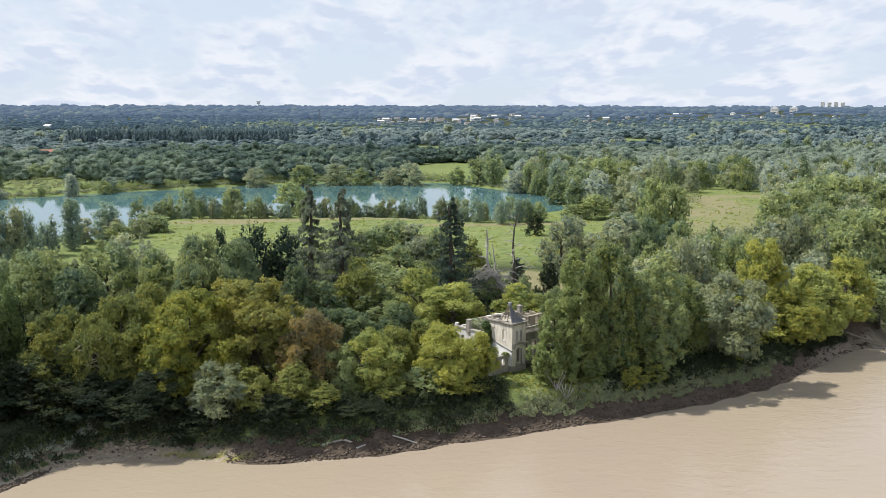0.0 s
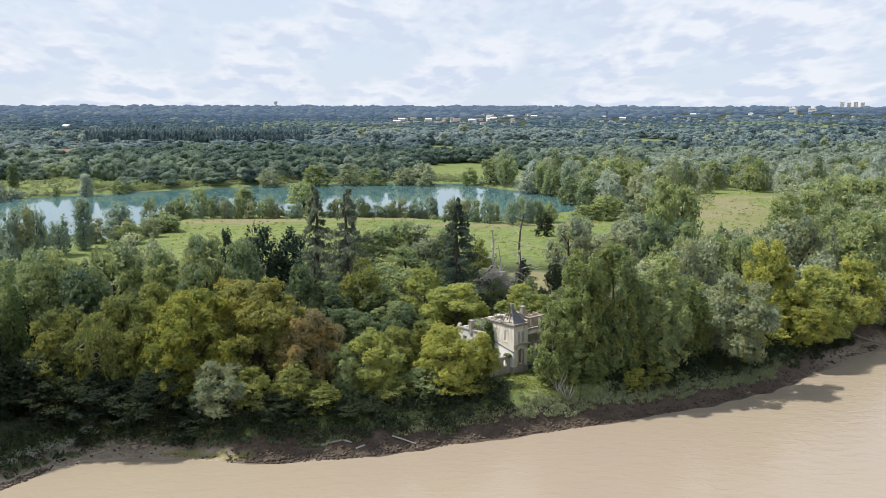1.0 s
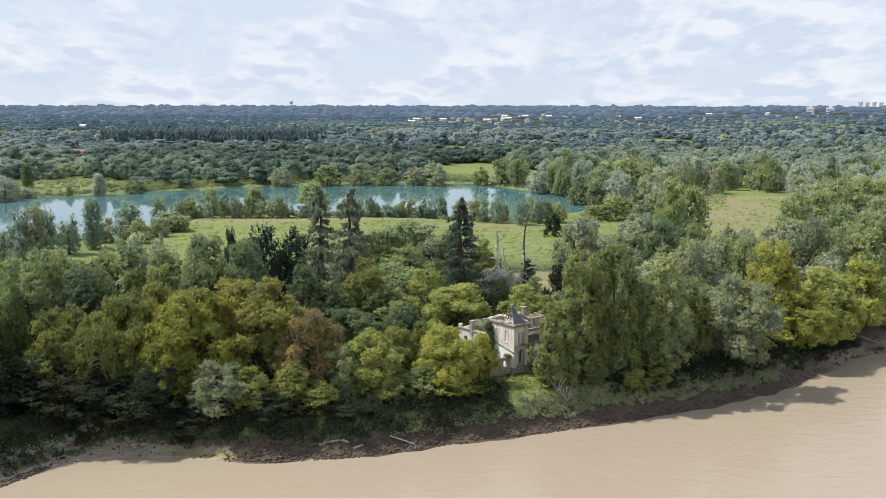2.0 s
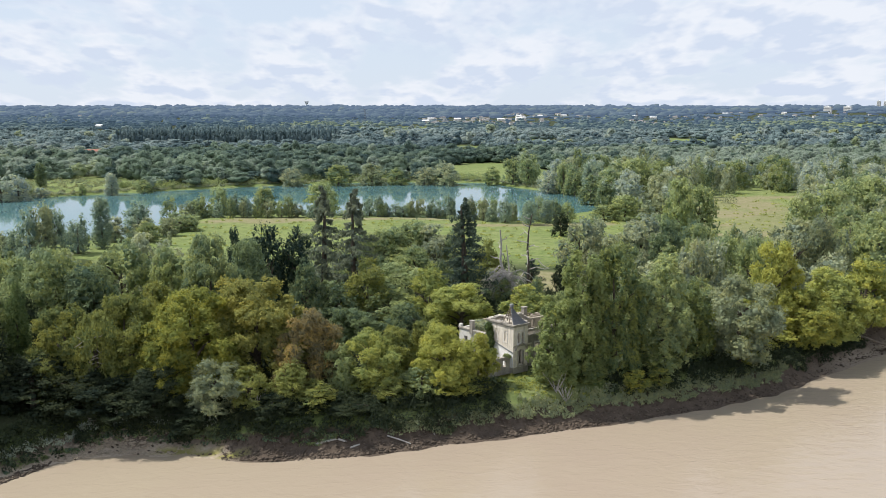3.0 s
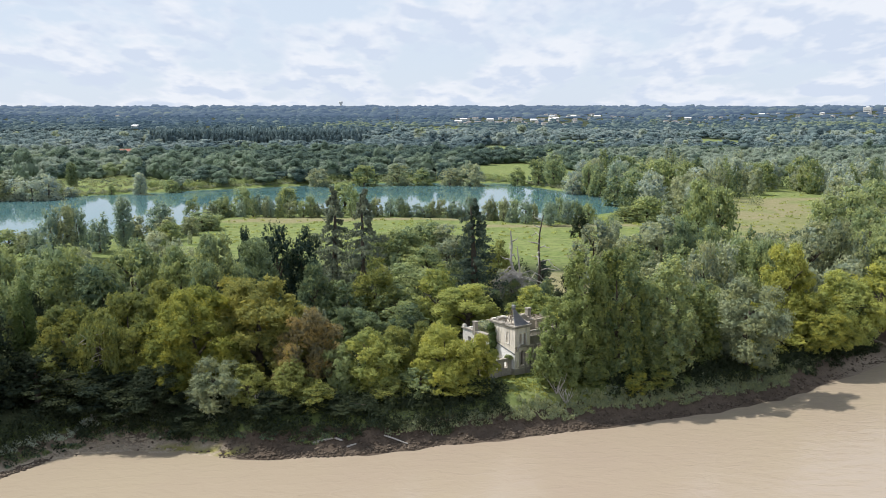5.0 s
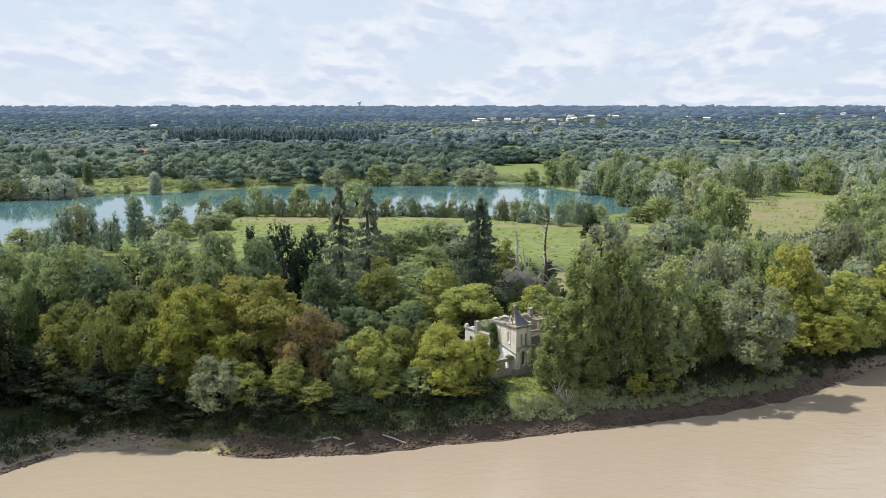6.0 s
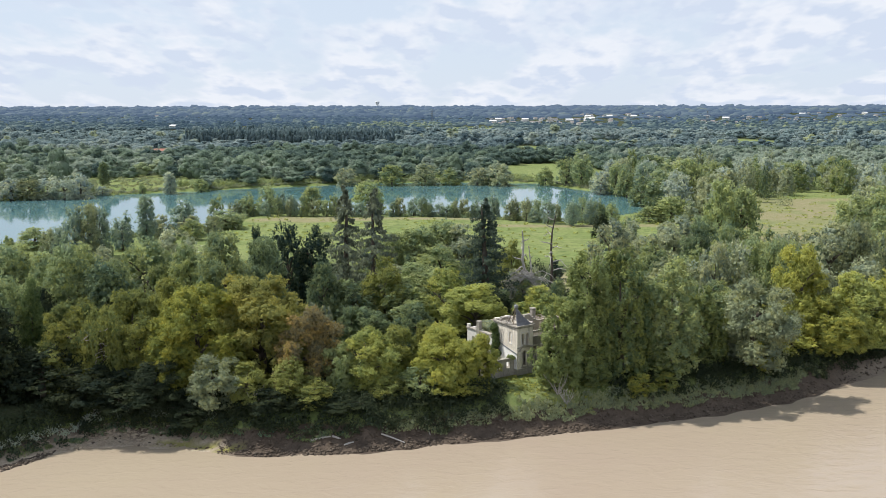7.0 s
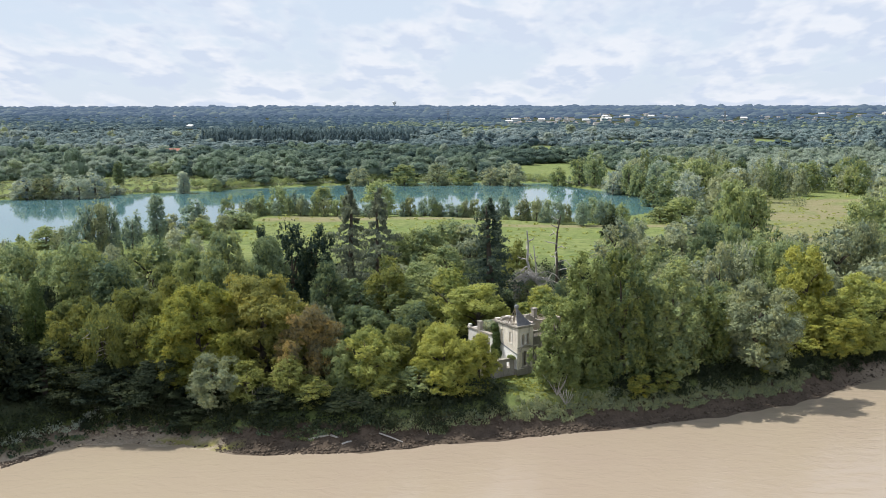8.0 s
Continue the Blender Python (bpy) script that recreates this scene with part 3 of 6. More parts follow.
SPECIES = {
    # kind: (height, width) of the built tree, near (variants, sprays, size), farther (variants, sprays, size)
    "dome": ((16.0, 14.0), (5, 22000, 0.19), (4, 9000, 0.25)),
    "broad": ((18.0, 20.0), (2, 42000, 0.19), (1, 15000, 0.25)),
    "round": ((14.0, 13.0), (3, 20000, 0.18), (3, 8500, 0.24)),
    "poplar": ((22.0, 11.0), (3, 22000, 0.18), (4, 7600, 0.24)),
    "column": ((20.0, 6.0), (3, 8000, 0.22), (1, 2600, 0.4)),
    "conifer": ((28.0, 11.0), (3, 8500, 0.26), (1, 3000, 0.5)),
    "shore": ((14.0, 9.0), (1, 3000, 0.3), (4, 3400, 0.29)),
    "willow": ((14.0, 8.0), (1, 7000, 0.24), (1, 2000, 0.5)),
}
LIBRARY = {}
for s_i, (kind, (dims, close, mid)) in enumerate(SPECIES.items()):
    for level, (variants, count, size) in (("near", close), ("mid", mid), ("low", (3, mid[1] // 3, mid[2] * 1.7))):
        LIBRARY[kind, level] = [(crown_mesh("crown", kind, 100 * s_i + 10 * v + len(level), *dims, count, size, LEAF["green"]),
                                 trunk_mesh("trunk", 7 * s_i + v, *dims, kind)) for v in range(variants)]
planted = []
tree_rng = random.Random(11)


joined = {}


def plant(kind, tone, x, y, h, w, group="trees of the riverside wood", level=None):
    """One tree: trunk and crown, resting on the land at (x, y)."""
    if len(planted) >= 285:
        crown = tree_rng.choice(LIBRARY[kind, "mid" if y < 38 or kind == "shore" else "low"])[0]
        joined.setdefault(tone, []).append((crown, x, y, h / SPECIES[kind][0][0], w / SPECIES[kind][0][1], tree_rng.uniform(0, math.tau)))
        planted.append((x, y, w))
        return None
    (h0, w0), level = SPECIES[kind][0], level or ("near" if y < 34 and h > 7.5 and x > -80 or kind in ("conifer", "column") else "mid" if y < 116 or kind == "shore" else "low")
    crown, trunk = tree_rng.choice(LIBRARY[kind, level])
    z = float(land(x, y))
    root = new("tree")
    root.matrix_world = pose(x, y, z - 0.05, 0, 0, tree_rng.uniform(0, 360))
    root.scale = (w / w0, w / w0, h / h0)
    look_word, sort = TONE_WORDS[tone]
    tagged(root, f"{look_word} {sort} with a {'narrow upright' if kind in ('column', 'conifer', 'poplar', 'shore') else 'broad leafy'} crown", "tree", group)
    part("trunk", trunk, M_BARK, root)
    leaves = part("crown", crown, None, root)
    leaves.material_slots[0].link = "OBJECT"
    leaves.material_slots[0].material = LEAF[tone]
    planted.append((x, y, w))
    return root


# hand-placed trees, the river front first
plant("column", "ivy", -89.2, -6.7, 18.9, 4.8)
plant("broad", "olive", -79.7, -10.4, 15.6, 15.4)
plant("broad", "olive", -70.2, -8.0, 17.0, 16.2)
plant("willow", "olive", -72.8, -15.2, 15.0, 7.4)
# the next three carry front shade in their dark leaf colour
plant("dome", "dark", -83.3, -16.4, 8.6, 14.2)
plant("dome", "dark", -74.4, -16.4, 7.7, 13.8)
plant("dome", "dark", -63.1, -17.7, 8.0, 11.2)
plant("broad", "olivegold", -47.9, -2.2, 18.9, 22.8)
plant("broad", "gold", -58.3, -8.1, 18.0, 19.9)
plant("dome", "gold", -60.7, -13.5, 12.3, 11.3)
plant("broad", "russet", -37.4, -9.5, 14.6, 13.6)
plant("round", "greyleaf", -52.6, -18.4, 9.4, 10.9)
plant("round", "olive", -46.6, -18.4, 7.1, 7.4)
plant("dome", "olive", -39.7, -16.6, 7.5, 8.9)
plant("dome", "olive", -35.4, -17.3, 4.5, 8.9)
plant("round", "green", -31.9, -11.9, 9.1, 7.0)
plant("broad", "lime", -27.1, -9.5, 11.0, 13.1)
plant("dome", "olive", -22.3, -3.5, 10.1, 9.4)
plant("dome", "olive", -16.5, 1.2, 10.2, 7.5)
plant("dome", "olive", -23.0, -14.4, 3.9, 9.0)
# five low domes added, their dark leaves painting shade below the front crowns
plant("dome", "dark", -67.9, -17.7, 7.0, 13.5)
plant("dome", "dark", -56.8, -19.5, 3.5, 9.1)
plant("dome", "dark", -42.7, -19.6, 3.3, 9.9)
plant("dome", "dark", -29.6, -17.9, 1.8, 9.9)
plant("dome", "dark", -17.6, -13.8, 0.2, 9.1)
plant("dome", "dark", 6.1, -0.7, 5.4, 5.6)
plant("broad", "yellow", -13.5, -8.4, 11.5, 14.2)
plant("dome", "yellow", -7.2, -4.8, 9.5, 7.5)
plant("round", "green", -17.6, -12.0, 4.9, 9.1)
plant("dome", "yellow", -9.4, -9.6, 2.3, 11.3)
plant("poplar", "poplar", 7.1, -4.9, 14.7, 9.6)
plant("poplar", "poplar", 13.2, -0.8, 23.1, 12.5)
plant("poplar", "poplar", 19.5, 1.0, 23.7, 12.4)
plant("poplar", "green", 29.2, 3.3, 21.9, 12.8)
plant("poplar", "poplar", 36.5, 9.3, 15.9, 9.5)
plant("poplar", "poplar", 14.2, -2.0, 8.3, 10.2)
plant("poplar", "poplar", 26.5, 2.2, 7.3, 9.7)
plant("round", "greyleaf", 46.6, 9.2, 17.0, 17.4)
plant("dome", "yellow", 42.0, 12.9, 9.5, 4.9)
plant("round", "yellow", 22.3, -4.5, 4.1, 5.4)
plant("round", "lime", 27.7, -1.7, 3.3, 4.9)
plant("dome", "yellow", 46.9, 9.2, 5.4, 6.7)
plant("dome", "yellow", 61.0, 26.0, 20.6, 14.0)
plant("broad", "yellow", 65.3, 22.3, 11.6, 15.5)
plant("dome", "lime", 75.4, 29.5, 15.1, 15.6)
plant("dome", "yellow", 87.9, 40.2, 15.1, 16.7)
plant("dome", "yellow", 57.2, 18.2, 5.0, 8.5)
plant("dome", "yellow", 66.4, 23.5, 6.8, 9.4)
plant("dome", "lime", 73.4, 28.9, 7.3, 9.4)
plant("dome", "darkgreen", 79.8, 34.9, 5.8, 8.4)
plant("dome", "green", 99.4, 44.9, 12.9, 17.4)
plant("dome", "lime", 116.9, 61.7, 8.4, 21.0)
plant("dome", "green", 134.1, 76.0, 5.8, 22.8)
plant("dome", "green", -96.7, -4.3, 19.1, 14.2)
plant("dome", "dark", -92.1, -18.7, 16.1, 16.5)
plant("dome", "olive", -100.1, -11.5, 18.4, 17.4)
plant("dome", "green", -92.3, 19.7, 21.5, 14.9)
plant("dome", "green", -101.4, 24.6, 18.9, 13.5)
plant("dome", "fresh", -111.1, 29.5, 20.0, 14.1)
plant("dome", "green", -119.7, 31.9, 18.4, 16.1)
plant("dome", "darkgreen", -84.3, 17.3, 18.3, 13.8)
plant("dome", "dark", -94.2, 5.3, 14.9, 11.0)
plant("round", "green", -84.0, 36.5, 19.8, 16.4)
plant("round", "greygreen", -83.3, 58.1, 18.9, 14.9)
plant("broad", "fresh", -60.7, 19.5, 23.4, 16.9)
plant("dome", "green", -70.9, 29.2, 19.3, 11.6)
plant("dome", "olive", -67.1, 7.6, 16.6, 12.7)
plant("dome", "darkgreen", -53.9, 29.1, 21.1, 13.1)
plant("poplar", "holm", -61.3, 50.8, 21.0, 5.1)
plant("poplar", "holm", -52.6, 45.9, 22.0, 9.4)
plant("poplar", "holm", -46.8, 45.9, 21.4, 10.3)
plant("dome", "darkgreen", -43.1, 38.6, 14.5, 9.1)
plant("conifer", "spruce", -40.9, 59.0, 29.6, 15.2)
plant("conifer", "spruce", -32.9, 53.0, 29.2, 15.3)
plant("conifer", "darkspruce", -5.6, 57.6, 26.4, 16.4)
plant("round", "darkgreen", -36.4, 38.6, 10.5, 12.3)
plant("dome", "olive", -29.1, 41.0, 15.1, 11.7)
plant("dome", "green", -26.4, 98.6, 14.3, 15.7)
plant("dome", "fresh", -19.0, 105.8, 15.7, 16.1)
plant("round", "greygreen", -11.8, 100.9, 15.0, 14.1)
plant("dome", "green", -32.6, 96.2, 13.6, 12.3)
plant("dome", "fresh", -6.2, 98.5, 13.9, 10.0)
plant("dome", "fresh", -23.1, 60.1, 10.6, 15.7)
plant("dome", "green", -18.1, 81.7, 11.6, 14.0)
plant("dome", "green", -24.6, 38.5, 8.9, 14.3)
plant("dome", "darkgreen", -29.7, 16.9, 9.0, 9.4)
plant("dome", "darkgreen", -33.8, 17.0, 9.0, 6.4)
plant("dome", "darkgreen", -20.4, 16.9, 9.8, 10.4)
plant("dome", "lime", -14.8, 40.9, 12.9, 12.4)
plant("dome", "lime", -8.1, 31.2, 11.1, 15.0)
plant("dome", "olive", 1.5, 74.4, 14.2, 9.1)
plant("conifer", "darkspruce", 12.6, 68.3, 10.3, 9.0)
plant("dome", "dark", -2.5, 38.4, 7.7, 7.8)
plant("dome", "lime", 7.2, 28.7, 11.2, 13.7)
plant("dome", "dark", 17.4, 50.3, 12.2, 6.9)
plant("round", "greygreen", 29.8, 93.4, 17.6, 13.2)
plant("round", "greygreen", 40.0, 98.2, 12.2, 11.9)
plant("round", "greygreen", 51.3, 107.7, 16.9, 19.5)
plant("dome", "darkgreen", 53.1, 86.1, 18.5, 11.5)
plant("dome", "green", 54.4, 62.0, 20.3, 9.1)
plant("dome", "green", 75.4, 150.8, 24.1, 13.3)
plant("dome", "green", 84.4, 155.5, 21.2, 12.8)
plant("poplar", "lightpoplar", 82.3, 280.5, 22.8, 16.6)
plant("dome", "fresh", 93.2, 285.2, 23.6, 19.1)
plant("dome", "green", 103.0, 289.9, 20.5, 17.1)
plant("poplar", "lightpoplar", 84.5, 316.5, 17.6, 14.1)
plant("poplar", "lightpoplar", 78.0, 321.3, 16.0, 13.6)
plant("round", "greyleaf", 78.3, 182.0, 16.5, 18.1)
plant("dome", "green", 57.0, 50.0, 18.4, 13.1)
plant("dome", "green", 61.2, 42.8, 19.5, 11.4)
plant("round", "greygreen", 45.8, 38.1, 19.5, 9.6)
plant("round", "greygreen", 84.8, 73.9, 19.4, 15.1)
plant("dome", "greyleaf", 90.2, 69.0, 20.5, 10.1)
plant("dome", "green", 106.7, 88.1, 21.6, 20.1)
plant("dome", "green", 107.5, 73.7, 20.9, 15.9)
plant("dome", "green", 128.4, 97.6, 18.9, 21.7)
plant("dome", "fresh", 122.7, 155.3, 19.1, 14.4)
plant("dome", "fresh", 136.0, 167.2, 21.1, 16.1)
plant("dome", "green", 146.7, 172.0, 21.6, 16.5)
plant("dome", "fresh", 159.9, 181.5, 22.5, 17.6)
plant("dome", "green", 169.9, 181.4, 21.6, 17.9)
plant("dome", "fresh", 178.8, 181.4, 20.9, 18.2)
plant("column", "pondpop", -128.5, 159.3, 17.9, 7.4)
plant("shore", "pondpop", -123.5, 186.9, 13.2, 13.5)
plant("shore", "pondpop", -132.9, 147.3, 12.8, 9.0)
plant("shore", "pondpop", -141.3, 128.1, 16.2, 9.1)
plant("shore", "greyleaf", -137.8, 130.5, 18.2, 9.9)
plant("shore", "pondpop", -135.8, 135.3, 16.3, 7.5)
plant("shore", "pondpop", -149.0, 135.4, 9.8, 7.7)
plant("shore", "greyleaf", -154.2, 137.8, 8.3, 7.3)
plant("dome", "green", -164.7, 147.5, 7.4, 13.8)
plant("shore", "lightpoplar", -120.4, 220.5, 13.4, 7.7)
plant("round", "lightpoplar", -112.7, 207.2, 7.4, 14.6)
plant("shore", "lightpoplar", -114.4, 250.5, 10.6, 10.9)
plant("shore", "lightpoplar", -107.6, 258.8, 13.4, 10.1)
plant("shore", "pondpop", -99.0, 258.8, 9.9, 10.1)
plant("dome", "fresh", -87.8, 268.3, 13.0, 14.0)
plant("shore", "pondpop", -75.5, 263.4, 6.2, 8.3)
plant("dome", "green", -60.3, 265.7, 16.8, 16.1)
plant("shore", "pondpop", -37.8, 251.2, 9.1, 6.2)
plant("shore", "pondpop", -30.7, 248.7, 7.0, 6.1)
plant("shore", "pondpop", -22.2, 246.3, 5.8, 7.4)
plant("shore", "pondpop", -15.3, 251.0, 5.0, 7.5)
plant("shore", "pondpop", -8.1, 246.2, 9.3, 7.4)
plant("shore", "pondpop", -1.7, 246.2, 11.8, 6.1)
plant("shore", "greyleaf", 6.3, 238.9, 8.4, 7.3)
plant("shore", "greyleaf", 13.0, 234.1, 10.3, 6.3)
plant("shore", "pondpop", 22.0, 226.8, 10.6, 6.7)
plant("shore", "pondpop", 32.1, 219.5, 10.2, 7.4)
plant("shore", "pondpop", 40.0, 224.3, 10.2, 7.1)
plant("round", "dark", 38.9, 182.3, 8.9, 7.5)
plant("shore", "pondpop", 16.1, 229.2, 6.4, 5.4)
plant("dome", "fresh", 48.6, 224.2, 8.8, 7.1)
for x, y, h, w, tone in ((-120, 182, 8.0, 9.0, "greygreen"), (-113, 191, 7.0, 8.5, "greyleaf"), (-126, 197, 9.5, 9.5, "greyleaf"), (-116, 173, 7.5, 9.0, "green"), (-108, 204, 6.0, 7.0, "lightpoplar"), (-129, 175, 9.0, 9.0, "greygreen")):
    plant("round", tone, x, y, h, w)
plant("shore", "greyleaf", -120.0, 246.9, 8.9, 6.8)
plant("shore", "greyleaf", -116.8, 246.9, 6.9, 5.2)
plant("shore", "lightpoplar", -113.7, 246.9, 8.5, 5.7)
plant("shore", "pondpop", -105.4, 246.8, 7.0, 5.2)
plant("shore", "lightpoplar", -99.8, 246.8, 8.9, 4.9)
plant("shore", "greyleaf", -94.0, 246.7, 8.5, 4.9)
plant("shore", "pondpop", -92.2, 246.7, 9.0, 4.4)
plant("shore", "lightpoplar", -87.6, 246.7, 9.9, 4.9)
plant("shore", "greyleaf", -83.3, 246.7, 7.8, 6.7)
plant("shore", "lightpoplar", -77.0, 246.6, 7.6, 5.7)
plant("shore", "lightpoplar", -73.9, 246.6, 9.7, 4.8)
plant("shore", "greyleaf", -70.1, 246.6, 6.3, 6.4)
plant("shore", "pondpop", -64.3, 246.6, 5.6, 5.5)
plant("shore", "pondpop", -61.4, 246.5, 7.0, 5.5)
plant("shore", "lightpoplar", -55.3, 246.5, 8.7, 4.3)
plant("shore", "pondpop", -46.7, 246.4, 6.8, 5.7)
plant("shore", "greyleaf", -43.6, 246.4, 8.6, 5.7)
plant("shore", "pondpop", -33.7, 246.4, 9.4, 6.3)
plant("shore", "lightpoplar", -31.4, 246.3, 6.5, 5.9)
plant("shore", "pondpop", -25.8, 246.3, 6.5, 5.9)
plant("shore", "lightpoplar", -20.5, 246.3, 6.6, 5.4)
plant("shore", "greyleaf", -18.9, 246.3, 8.4, 5.4)
plant("shore", "greyleaf", -14.3, 246.2, 8.9, 5.2)
plant("shore", "lightpoplar", -9.4, 246.2, 6.6, 5.4)
plant("shore", "greyleaf", -5.8, 246.2, 4.8, 4.8)
plant("shore", "pondpop", 0.0, 244.9, 9.3, 4.3)
plant("shore", "greyleaf", 8.2, 241.3, 11.0, 4.9)
plant("shore", "lightpoplar", 11.9, 240.1, 9.0, 6.4)
plant("shore", "lightpoplar", 17.6, 238.8, 9.8, 5.8)
plant("shore", "greyleaf", 26.1, 235.2, 8.2, 4.7)
plant("shore", "pondpop", 31.9, 231.5, 8.0, 5.3)
plant("shore", "lightpoplar", 36.9, 230.3, 10.9, 4.6)
plant("shore", "lightpoplar", 43.8, 226.7, 9.7, 5.7)
plant("round", "greygreen", -96.3, 439.7, 12.9, 16.0, "trees along the lake shore")
plant("dome", "green", -66.3, 443.8, 15.2, 18.9, "trees along the lake shore")
plant("round", "greyleaf", -44.1, 448.1, 16.1, 19.7, "trees along the lake shore")
plant("dome", "fresh", -27.6, 448.0, 13.1, 13.7, "trees along the lake shore")
plant("round", "greygreen", -9.1, 447.9, 13.5, 17.4, "trees along the lake shore")
plant("round", "greygreen", 3.9, 443.4, 16.8, 20.3, "trees along the lake shore")
plant("dome", "green", 35.8, 443.2, 12.3, 12.9, "trees along the lake shore")
plant("shore", "lightpoplar", 48.7, 434.5, 16.6, 15.0, "trees along the lake shore")
plant("shore", "lightpoplar", 57.9, 426.0, 20.7, 16.3, "trees along the lake shore")
plant("round", "silver", 65.1, 387.2, 13.9, 16.6, "trees along the lake shore")
plant("shore", "lightpoplar", 78.0, 369.4, 17.8, 14.2, "trees along the lake shore")
plant("shore", "pondpop", 86.6, 359.3, 19.0, 13.3, "trees along the lake shore")
plant("shore", "lightpoplar", 73.0, 379.9, 18.5, 12.3, "trees along the lake shore")
plant("column", "silver", -195.3, 382.2, 14.2, 8.8, "trees along the lake shore")
plant("round", "green", -180.6, 396.4, 8.5, 10.3, "trees along the lake shore")
plant("round", "silver", -231.4, 368.8, 6.0, 9.6, "trees along the lake shore")
plant("dome", "green", -239.3, 368.9, 8.7, 6.7, "trees along the lake shore")
plant("shore", "silver", -245.5, 349.6, 14.0, 16.6, "trees along the lake shore")
plant("shore", "silver", -238.7, 355.8, 14.5, 16.7, "trees along the lake shore")
plant("shore", "silver", -255.7, 349.8, 13.3, 16.8, "trees along the lake shore")
plant("shore", "greyleaf", -264.3, 346.8, 13.5, 16.9, "trees along the lake shore")
plant("shore", "silver", -273.6, 343.8, 12.5, 18.5, "trees along the lake shore")
plant("column", "darkgreen", -246.4, 408.2, 14.5, 7.1, "trees along the lake shore")
plant("dome", "green", -212.5, 382.3, 6.2, 5.2, "trees along the lake shore")
plant("dome", "fresh", 100.0, 365.8, 14.7, 15.0, "trees along the lake shore")
plant("dome", "green", 65.7, 229.8, 6.4, 12.7, "trees along the lake shore")
plant("dome", "green", 75.0, 229.7, 10.6, 15.3, "trees along the lake shore")


def free(x, y, gap=0.38):
    return all(math.hypot(x - a, y - b) > gap * w + 2.0 for a, b, w in planted)


def scatter(x0, x1, y0, y1, step, heights, tones, keep, group, seed, limit=200):
    """Fills an area with trees where keep(x, y) allows."""
    rng = random.Random(seed)
    n = 0
    y = y0
    while y < y1:
        x = x0
        while x < x1:
            px, py = x + rng.uniform(-0.45, 0.45) * step, y + rng.uniform(-0.45, 0.45) * step
            h = rng.uniform(*heights)
            if n < limit and keep(px, py) and free(px, py) and float(river_distance(px, py)) > 7 and float(pond_distance(px, py)) > 5:
                kind = rng.choice(("dome", "dome", "round", "poplar"))
                plant(kind, rng.choice(tones), px, py, h * (1.15 if kind == "poplar" else 1), h * rng.uniform(0.62, 0.9) * (0.6 if kind == "poplar" else 1), group)
                n += 1
            x += step
        y += step


def in_house(x, y):
    return -14 < x < 24 and -9 < y < 28


def meadow(x, y):
    return -110 < x < 94 and 122 + 14 * math.sin(x * 0.05) < y < 242 or (12 < x < 34 and 68 < y < 128)


def clearing(x, y):
    y = (y - 2.3) / 1.2
    u, v = 0.51 * (x - 148) + 0.86 * (y - 232), 0.86 * (x - 148) - 0.51 * (y - 232)
    return (u / 66) ** 2 + (v / 27) ** 2 < 1 or ((x - 122) / 36) ** 2 + ((y - 152) / 36) ** 2 < 1 or 70 < x < 130 and 92 < y < 125 and x - 0.55 * y > 20


scatter(-150, 40, 16, 122, 10, (6, 10), ("green", "darkgreen", "fresh", "olive", "greygreen"), lambda x, y: not (in_house(x, y) or meadow(x, y)), "trees of the riverside wood", 1, 90)
scatter(40, 230, 26, 182, 12, (12, 17), ("green", "darkgreen", "fresh", "greygreen", "greyleaf"), lambda x, y: not (meadow(x, y) or clearing(x, y)), "trees of the far wood", 2, 90)
scatter(78, 300, 182, 482, 14, (13, 20), ("green", "silver", "greyleaf", "silver", "greygreen", "silver", "lightpoplar", "darkgreen", "greygreen"), lambda x, y: not (meadow(x, y) or clearing(x, y)) and x > 60, "trees of the far wood", 3, 170)
scatter(-260, -110, 50, 122, 12, (6.5, 9), ("green", "fresh", "pondpop", "greygreen"), lambda x, y: not meadow(x, y), "trees of the riverside wood", 4, 60)

scatter(-170, -102, 124, 168, 10, (3, 5), ("green", "greygreen", "greyleaf", "fresh"), lambda x, y: True, "trees of the riverside wood", 5, 40)


def join_rest():
    """The trees past those kept as things, one mesh for each leaf colour."""
    for tone, rows in joined.items():
        chunks = []
        for crown, x, y, sh, sw, a in rows:
            v = np.empty(len(crown.vertices) * 3, np.float32)
            crown.vertices.foreach_get("co", v)
            f = np.empty(len(crown.loops), np.int32)
            crown.loops.foreach_get("vertex_index", f)
            t = np.empty(len(crown.vertices), np.float32)
            crown.attributes["tint"].data.foreach_get("value", t)
            v = v.reshape(-1, 3)
            c, s = math.cos(a), math.sin(a)
            p = np.stack([(v[:, 0] * c - v[:, 1] * s) * sw + x, (v[:, 0] * s + v[:, 1] * c) * sw + y, v[:, 2] * sh + float(land(x, y))], 1)
            chunks.append((p, f.reshape(-1, 3), t))
        v, f, t = join(chunks)
        tagged(new("wood_trees", mesh_from("wood_trees", v, f, [LEAF[tone]], t)), f"crowded {TONE_WORDS[tone][0]} trees of the wood beyond the meadow", "trees", kind="stuff")


join_rest()

# ---- far woods, joined ----


